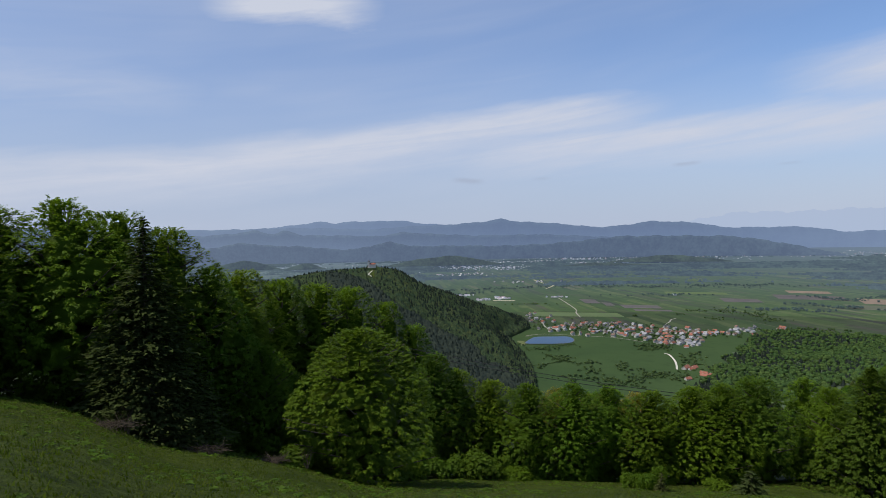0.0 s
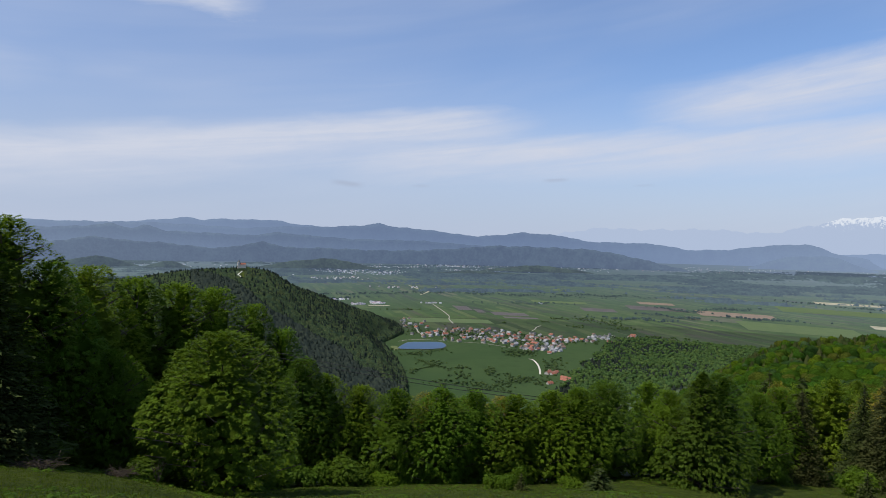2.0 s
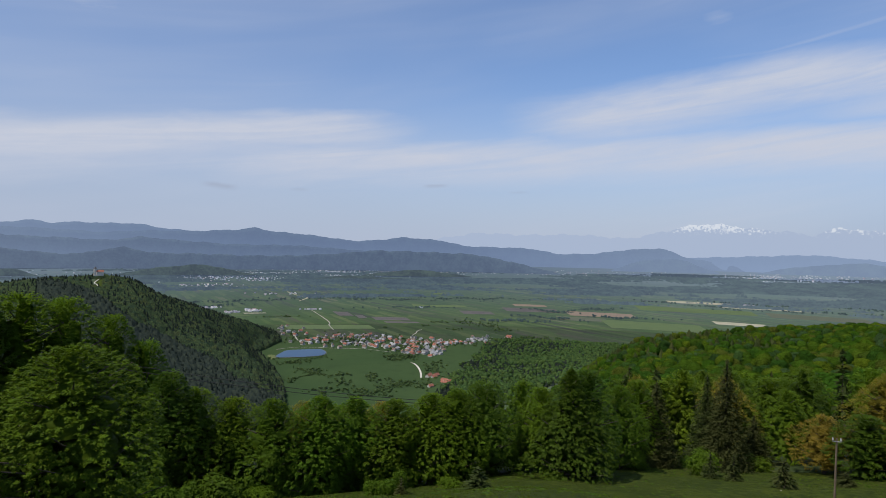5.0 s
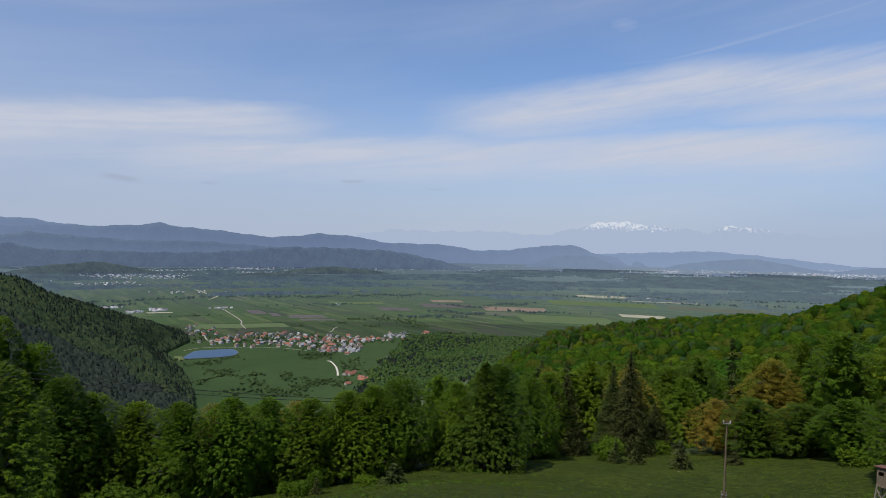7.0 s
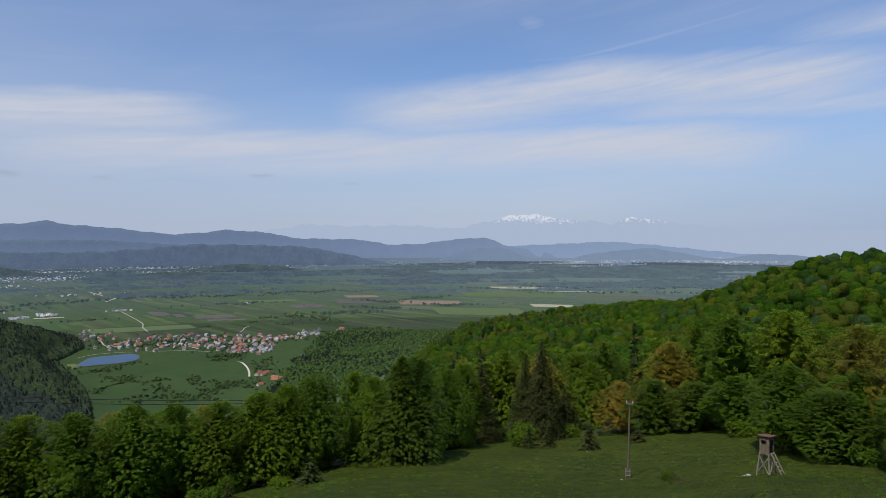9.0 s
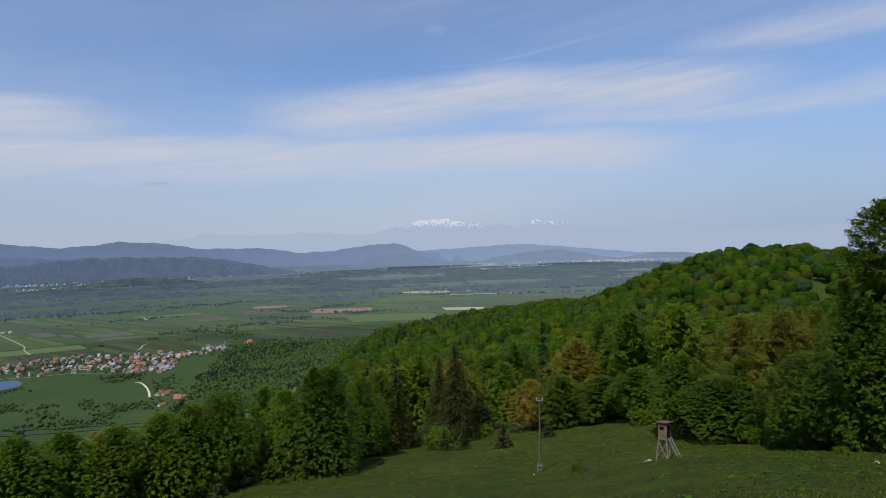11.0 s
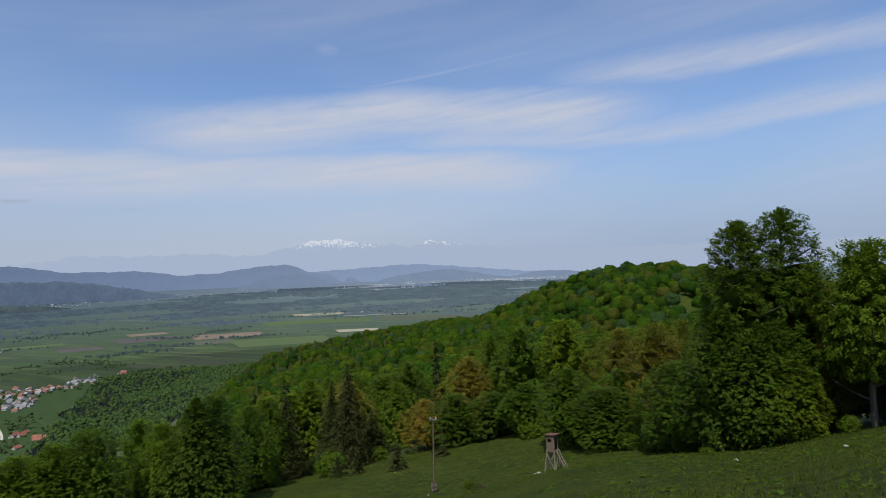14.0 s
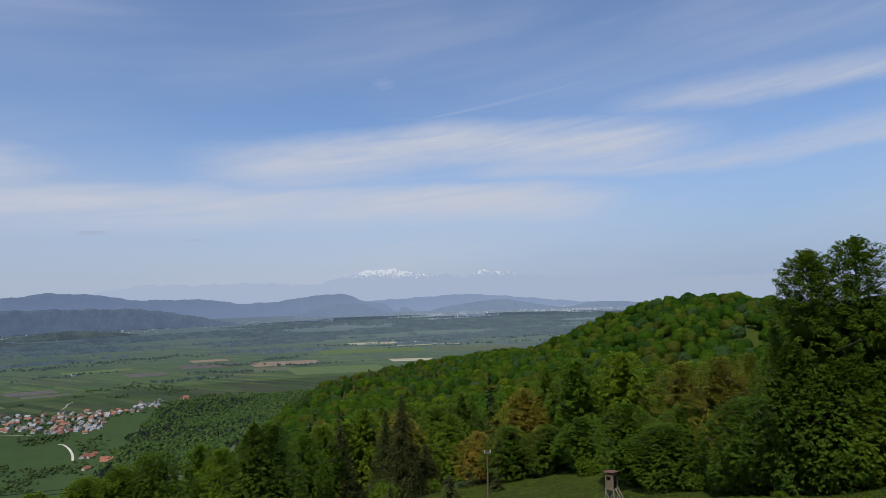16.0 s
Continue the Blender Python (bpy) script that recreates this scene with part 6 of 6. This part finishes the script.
    for i in range(7):
        p = foot.lerp(head, 0.20 + 0.75 * i / 6)
        bm = bmesh.new()
        beam(bm, p - Vector((0.24, 0, 0)), p + Vector((0.24, 0, 0)), 0.034, 6)
        part("rung", bm, M_PALEWOOD, ob)
    return ob


stand = hunting_stand()
stand.matrix_basis = Matrix.Translation(place(66.8, 46.5)) @ pose(0, 0, 0, 0, 0, -6) @ Matrix.Scale(0.92, 4)
tagged(stand, "weathered wooden hunting stand with ladder and brown roof", "hunting stand")


def utility_pole(height):
    """A wooden pole clamped between two stub posts, with a short crossarm and two insulators."""
    ob = new("utility_pole")
    bm = bmesh.new()
    beam(bm, (0, 0, 0.15), (0.13, 0, height - 0.2), 0.085, 10, 0.7)
    part("pole", bm, M_POLEWOOD, ob)
    for sx in (-1, 1):
        bm = bmesh.new()
        box(bm, (0.11, 0.15, 1.5), Matrix.Translation((sx * 0.16, 0, 0.15)), 0.015)
        part("stub_post", bm, M_CONCRETE, ob, "grey concrete stub post")
    for z in (0.35, 0.7):
        bm = bmesh.new()
        box(bm, (0.44, 0.04, 0.04), Matrix.Translation((0, -0.13, z)), 0.006)
        part("clamp", bm, M_STEEL, ob)
    bm = bmesh.new()
    box(bm, (0.56, 0.06, 0.06), Matrix.Translation((0.12, -0.1, height - 0.40)), 0.01)
    arm = part("crossarm", bm, M_STEEL, ob, "grey steel crossarm")
    for x in (-0.12, 0.36):
        bm = bmesh.new()
        beam(bm, (x, -0.12, height - 0.40), (x, -0.12, height - 0.28), 0.022, 8)
        for z, r1 in ((height - 0.25, 0.065), (height - 0.18, 0.055)):
            bmesh.ops.create_cone(bm, cap_ends=True, segments=10, radius1=r1, radius2=r1 * 0.6, depth=0.09, matrix=Matrix.Translation((x, -0.12, z)))
        part("insulator", bm, M_CERAMIC, arm, "dull white ceramic insulator")
    return ob


pole = utility_pole(6.6)
pole.matrix_basis = Matrix.Translation(place(55.75, 52.0, -0.1)) @ pose(0, 0, 0, 0, 0, -50)
tagged(pole, "weathered wooden utility pole between two stub posts", "utility pole")

# two cables hung over the tree row
for k, drop in enumerate((0.0, 0.55)):
    a = Vector((64 * math.sin(radians(-17)), 64 * math.cos(radians(-17)), EYE + 64 * math.tan(radians(-6.1)) - drop))
    b = Vector((66 * math.sin(radians(28.5)), 66 * math.cos(radians(28.5)), EYE + 66 * math.tan(radians(-13.9)) - drop * 0.5))
    line = [a.lerp(b, t) - Vector((0, 0, 1.1 * 4 * t * (1 - t))) for t in np.linspace(0, 1, 25)]
    tagged(new("power_cable", tubes_mesh("power_cable", [(line, [0.03] * 25)], M_WIRE, 5)), "thin black overhead power cable above the trees", "cable", "power cables")


# small firs, bushes and rim undergrowth
def low_bush(seed, leaf, height, width, count, size):
    rng = np.random.default_rng(seed)
    lobes = [(math.cos(a) * width * 0.28 * q, math.sin(a) * width * 0.28 * q, height * (0.30 + 0.35 * rng.random()), width * 0.24, width * 0.24, height * 0.34) for a, q in zip(rng.random(9) * 6.28, rng.random(9) ** 0.5)]
    ob = new("bush")
    stems = [([(0, 0, -0.2), (x * 0.5, y * 0.5, z * 0.6), (x, y, z)], [0.04, 0.025, 0.008]) for x, y, z, *_ in lobes]
    part("stems", tubes_mesh("stems", stems, M_TWIG, 5), None, ob)
    v, q, t = sprays(rng, lobes, count, size, 0.45, 0.6, -0.9)
    v[:, 2] = np.maximum(v[:, 2], 0.02)
    part("foliage", mesh_of("foliage", v, q, leaf, t), None, ob)
    return ob


BUSHES = [(low_bush(60, M_DARK, 2.0, 3.0, 1500, 0.12), "dark green bush under the trees"), (low_bush(61, M_LEAF, 2.0, 3.0, 1500, 0.12), "green bush at the meadow's rim"),
          (low_bush(62, M_LEAF, 2.0, 3.0, 1700, 0.11), "bright fresh-green bush in spring leaf"), (low_bush(63, M_DARK, 2.0, 3.0, 1500, 0.12), "dark green bush under the trees")]
bush_first = [True] * 4


def bush(kind, az, r, height, width, turn=0.0):
    proto, label = BUSHES[kind]
    ob = set_down(proto, az, r, height, width, 2.0, 3.0, turn, label, "bushes at the meadow's rim", first=bush_first[kind])
    bush_first[kind] = False
    return tagged(ob, category="bush")


rng = np.random.default_rng(15)
for a in np.arange(-43, 101, 1.7):
    edge = float(meadow_edge(a))
    kind = int(rng.choice((0, 1, 3)))
    if not (52 < a < 58) and not (90.5 < a < 93):
        bush(kind, float(a + rng.normal() * 0.4), edge + 2.0 + rng.random() * 3.5, 1.3 + 1.6 * rng.random(), 3.2 + 2.0 * rng.random(), rng.random() * 360)
for row in ((2, 46.2, 74, 3.2, 4.4), (0, 3.2, 55, 2.6, 4.6), (1, 19.2, 51, 2.2, 1.6), (1, 18.2, 50, 1.5, 2.0), (1, 16.8, 52, 1.3, 2.2), (2, 59.1, 49.5, 1.2, 1.1), (0, 59.6, 49.6, 0.6, 1.6), (2, 90.2, 45, 1.3, 1.6),
            (1, -24.6, 42.5, 1.7, 1.6), (0, -22.5, 41.5, 0.9, 2.2), (0, -13.5, 42, 1.6, 3.2), (1, 80.0, 42, 0.5, 1.2), (1, 33.5, 58, 0.9, 2.0), (1, 6.5, 55, 1.2, 3.0), (1, 24.0, 54, 0.9, 2.4)):
    bush(row[0], *row[1:], turn=row[1] * 40)

SMALL_FIR = spruce(70, 3.0, 2.0, 0.35, 13, 7, 0.17, "small_fir", 0.15)
fir_done = False
for az, r, base_el, top_el, width in ((26.55, 50, 0, -19.2, 2.8), (48.7, 71, 0, -16.2, 2.3), (52.4, 68, 0, -15.9, 2.7), (56.6, 72, 0, -16.2, 2.6), (46.9, 71, 0, -16.4, 2.2), (19.4, 49, 0, -20.2, 1.3)):
    h = r * math.tan(radians(top_el)) - float(ground_rel(az, r))
    set_down(SMALL_FIR, az, r, h, width, 3.0, 2.0, az * 50, "small young fir standing in the meadow", "young firs", first=not fir_done)
    fir_done = True


def stone(seed, size):
    """A worn block of limestone."""
    rng = np.random.default_rng(seed)
    bm = bmesh.new()
    bmesh.ops.create_icosphere(bm, subdivisions=2, radius=0.5)
    for v in bm.verts:
        d = v.co.normalized()
        v.co = Vector((d.x * size[0], d.y * size[1], d.z * size[2])) * 0.5 * (1 + 0.22 * noise.noise(d * 1.7 + Vector((seed, 0, 0))) + 0.1 * noise.noise(d * 5 + Vector((0, seed, 0))))
    me = bpy.data.meshes.new("stone")
    bm.to_mesh(me)
    bm.free()
    me.materials.append(M_STONE)
    return new("stone", me)


for k, (az, r, size) in enumerate(((82.1, 33.5, (0.30, 0.22, 0.16)), (65.5, 46.2, (0.55, 0.32, 0.22)), (65.15, 46.6, (0.3, 0.22, 0.16)), (55.2, 51.2, (0.2, 0.16, 0.12)), (89.9, 33, (0.28, 0.2, 0.1)), (60.2, 49.2, (0.18, 0.14, 0.1)),
                                   (52.2, 66, (0.16, 0.14, 0.1)), (84.0, 38, (0.16, 0.14, 0.08)))):
    ob = stone(k, size)
    ob.matrix_basis = Matrix.Translation(place(az, r, size[2] * 0.2)) @ pose(0, 0, 0, 0, 0, k * 50)
    tagged(ob, "pale worn limestone lying in the grass", "stone", "stones in the meadow")


def brushwood(seed, long, high, count):
    """A heap of dead twigs."""
    rng = np.random.default_rng(seed)
    lines = []
    for _ in range(count):
        c = Vector((rng.normal() * long * 0.28, rng.normal() * long * 0.13, high * 0.5 * rng.random()))
        d = Vector((rng.normal(), rng.normal() * 0.6, rng.normal() * 0.35)).normalized() * (0.25 + 0.5 * rng.random())
        lines.append(([c - d, c + Vector((0, 0, 0.05)), c + d], [0.012, 0.010, 0.004]))
    return new("brushwood", tubes_mesh("brushwood", lines, M_TWIG, 4))


for seed, az, r, long, high in ((1, -21.7, 37, 1.8, 0.5), (2, -29.0, 36, 2.4, 0.4), (3, 59.7, 49.3, 1.4, 0.35), (4, -16.0, 38, 1.2, 0.3)):
    ob = brushwood(seed, long, high, 130)
    ob.matrix_basis = Matrix.Translation(place(az, r, 0.08)) @ pose(0, 0, 0, 0, 0, az + 30)
    tagged(ob, "heap of dead brown twigs on the grass", "brushwood", "brushwood heaps")


def bare_shrub(seed, height):
    """A leafless shrub of thin forked stems."""
    rng = np.random.default_rng(seed)
    lines = []
    for _ in range(14):
        a = rng.random() * 6.28
        tip = Vector((math.cos(a) * height * 0.4 * rng.random(), math.sin(a) * height * 0.4 * rng.random(), height * (0.7 + 0.4 * rng.random())))
        mid = tip * 0.5 + Vector((rng.normal() * 0.08, rng.normal() * 0.08, 0))
        lines.append(([(0, 0, -0.1), mid, tip], [0.02, 0.012, 0.005]))
        for _ in range(4):
            q = mid.lerp(tip, rng.random())
            lines.append(([q, q + Vector((rng.normal() * 0.2, rng.normal() * 0.2, 0.15 + 0.25 * rng.random()))], [0.007, 0.003]))
    return new("bare_shrub", tubes_mesh("bare_shrub", lines, M_GREYWOOD, 4))


for seed, az, r, h in ((1, -24.9, 40, 1.7), (2, -27.6, 38.5, 1.5), (3, -13.0, 41, 1.3)):
    ob = bare_shrub(seed, h)
    ob.matrix_basis = Matrix.Translation(place(az, r))
    tagged(ob, "leafless grey shrub at the meadow's rim", "shrub", "bare shrubs")

# grass: upright blades in tufts over the meadow
rng = np.random.default_rng(99)
N = 78000
az = -48 + 152 * rng.random(N)
edge = meadow_edge(az) + 2
r = np.sqrt(64 + (edge ** 2 - 64) * rng.random(N) ** 1.15)
tuftness = wobble(r * np.sin(np.radians(az)), r * np.cos(np.radians(az)), 1.6, 5.0)
size = (0.035 + 0.045 * rng.random(N)) * (1 + 0.7 * np.clip(tuftness, 0, 1)) * (1 + 0.6 * (rng.random(N) > 0.96))
cx, cy, cz = r * np.sin(np.radians(az)), r * np.cos(np.radians(az)), ground_rel(az, r) + EYE - 0.03
verts, tones = [], []
for b in range(3):
    a = rng.random(N) * 6.283
    ox, oy = rng.normal(size=N) * 0.09, rng.normal(size=N) * 0.09
    wid = 0.012 + 0.014 * rng.random(N)
    tip = size * (0.25 + 0.5 * rng.random(N))
    p0 = np.stack([cx + ox - np.sin(a) * wid, cy + oy + np.cos(a) * wid, cz], 1)
    p1 = np.stack([cx + ox + np.sin(a) * wid, cy + oy - np.cos(a) * wid, cz], 1)
    p2 = np.stack([cx + ox + np.cos(a) * tip, cy + oy + np.sin(a) * tip, cz + size * (0.8 + 0.4 * rng.random(N))], 1)
    verts.append(np.stack([p0, p1, p2], 1))
    tones.append(np.stack([rng.random(N), rng.random(N)], 1))
verts = np.concatenate(verts).reshape(-1, 3)
tagged(new("grass", mesh_of("grass", verts, np.arange(len(verts)).reshape(-1, 3), M_BLADE, np.concatenate(tones))), "short green meadow grass in tufts", "grass", kind="stuff")

# broad-leaved weeds in the grass
N = 9000
az = -46 + 148 * rng.random(N)
r = np.sqrt(80 + ((meadow_edge(az) + 1) ** 2 - 80) * rng.random(N) ** 0.8)
keep = wobble(r * np.sin(np.radians(az)), r * np.cos(np.radians(az)), 5.0, 8.0) > -0.25
az, r = az[keep], r[keep]
WEED = [sprays(rng, [(0, 0, 0.4, 0.5, 0.5, 0.5)], 11, 0.32, 0.5, 0.3, -0.2) for _ in range(4)]
h = 0.05 + 0.16 * rng.random(len(az)) ** 3
plant_out("weeds", "low broad-leaved weeds in the meadow grass", WEED,
          (r * np.sin(np.radians(az)), r * np.cos(np.radians(az)), ground_rel(az, r) + EYE - 0.04, h, h * (1.3 + 1.2 * rng.random(len(az)))), M_DARK, "weeds")
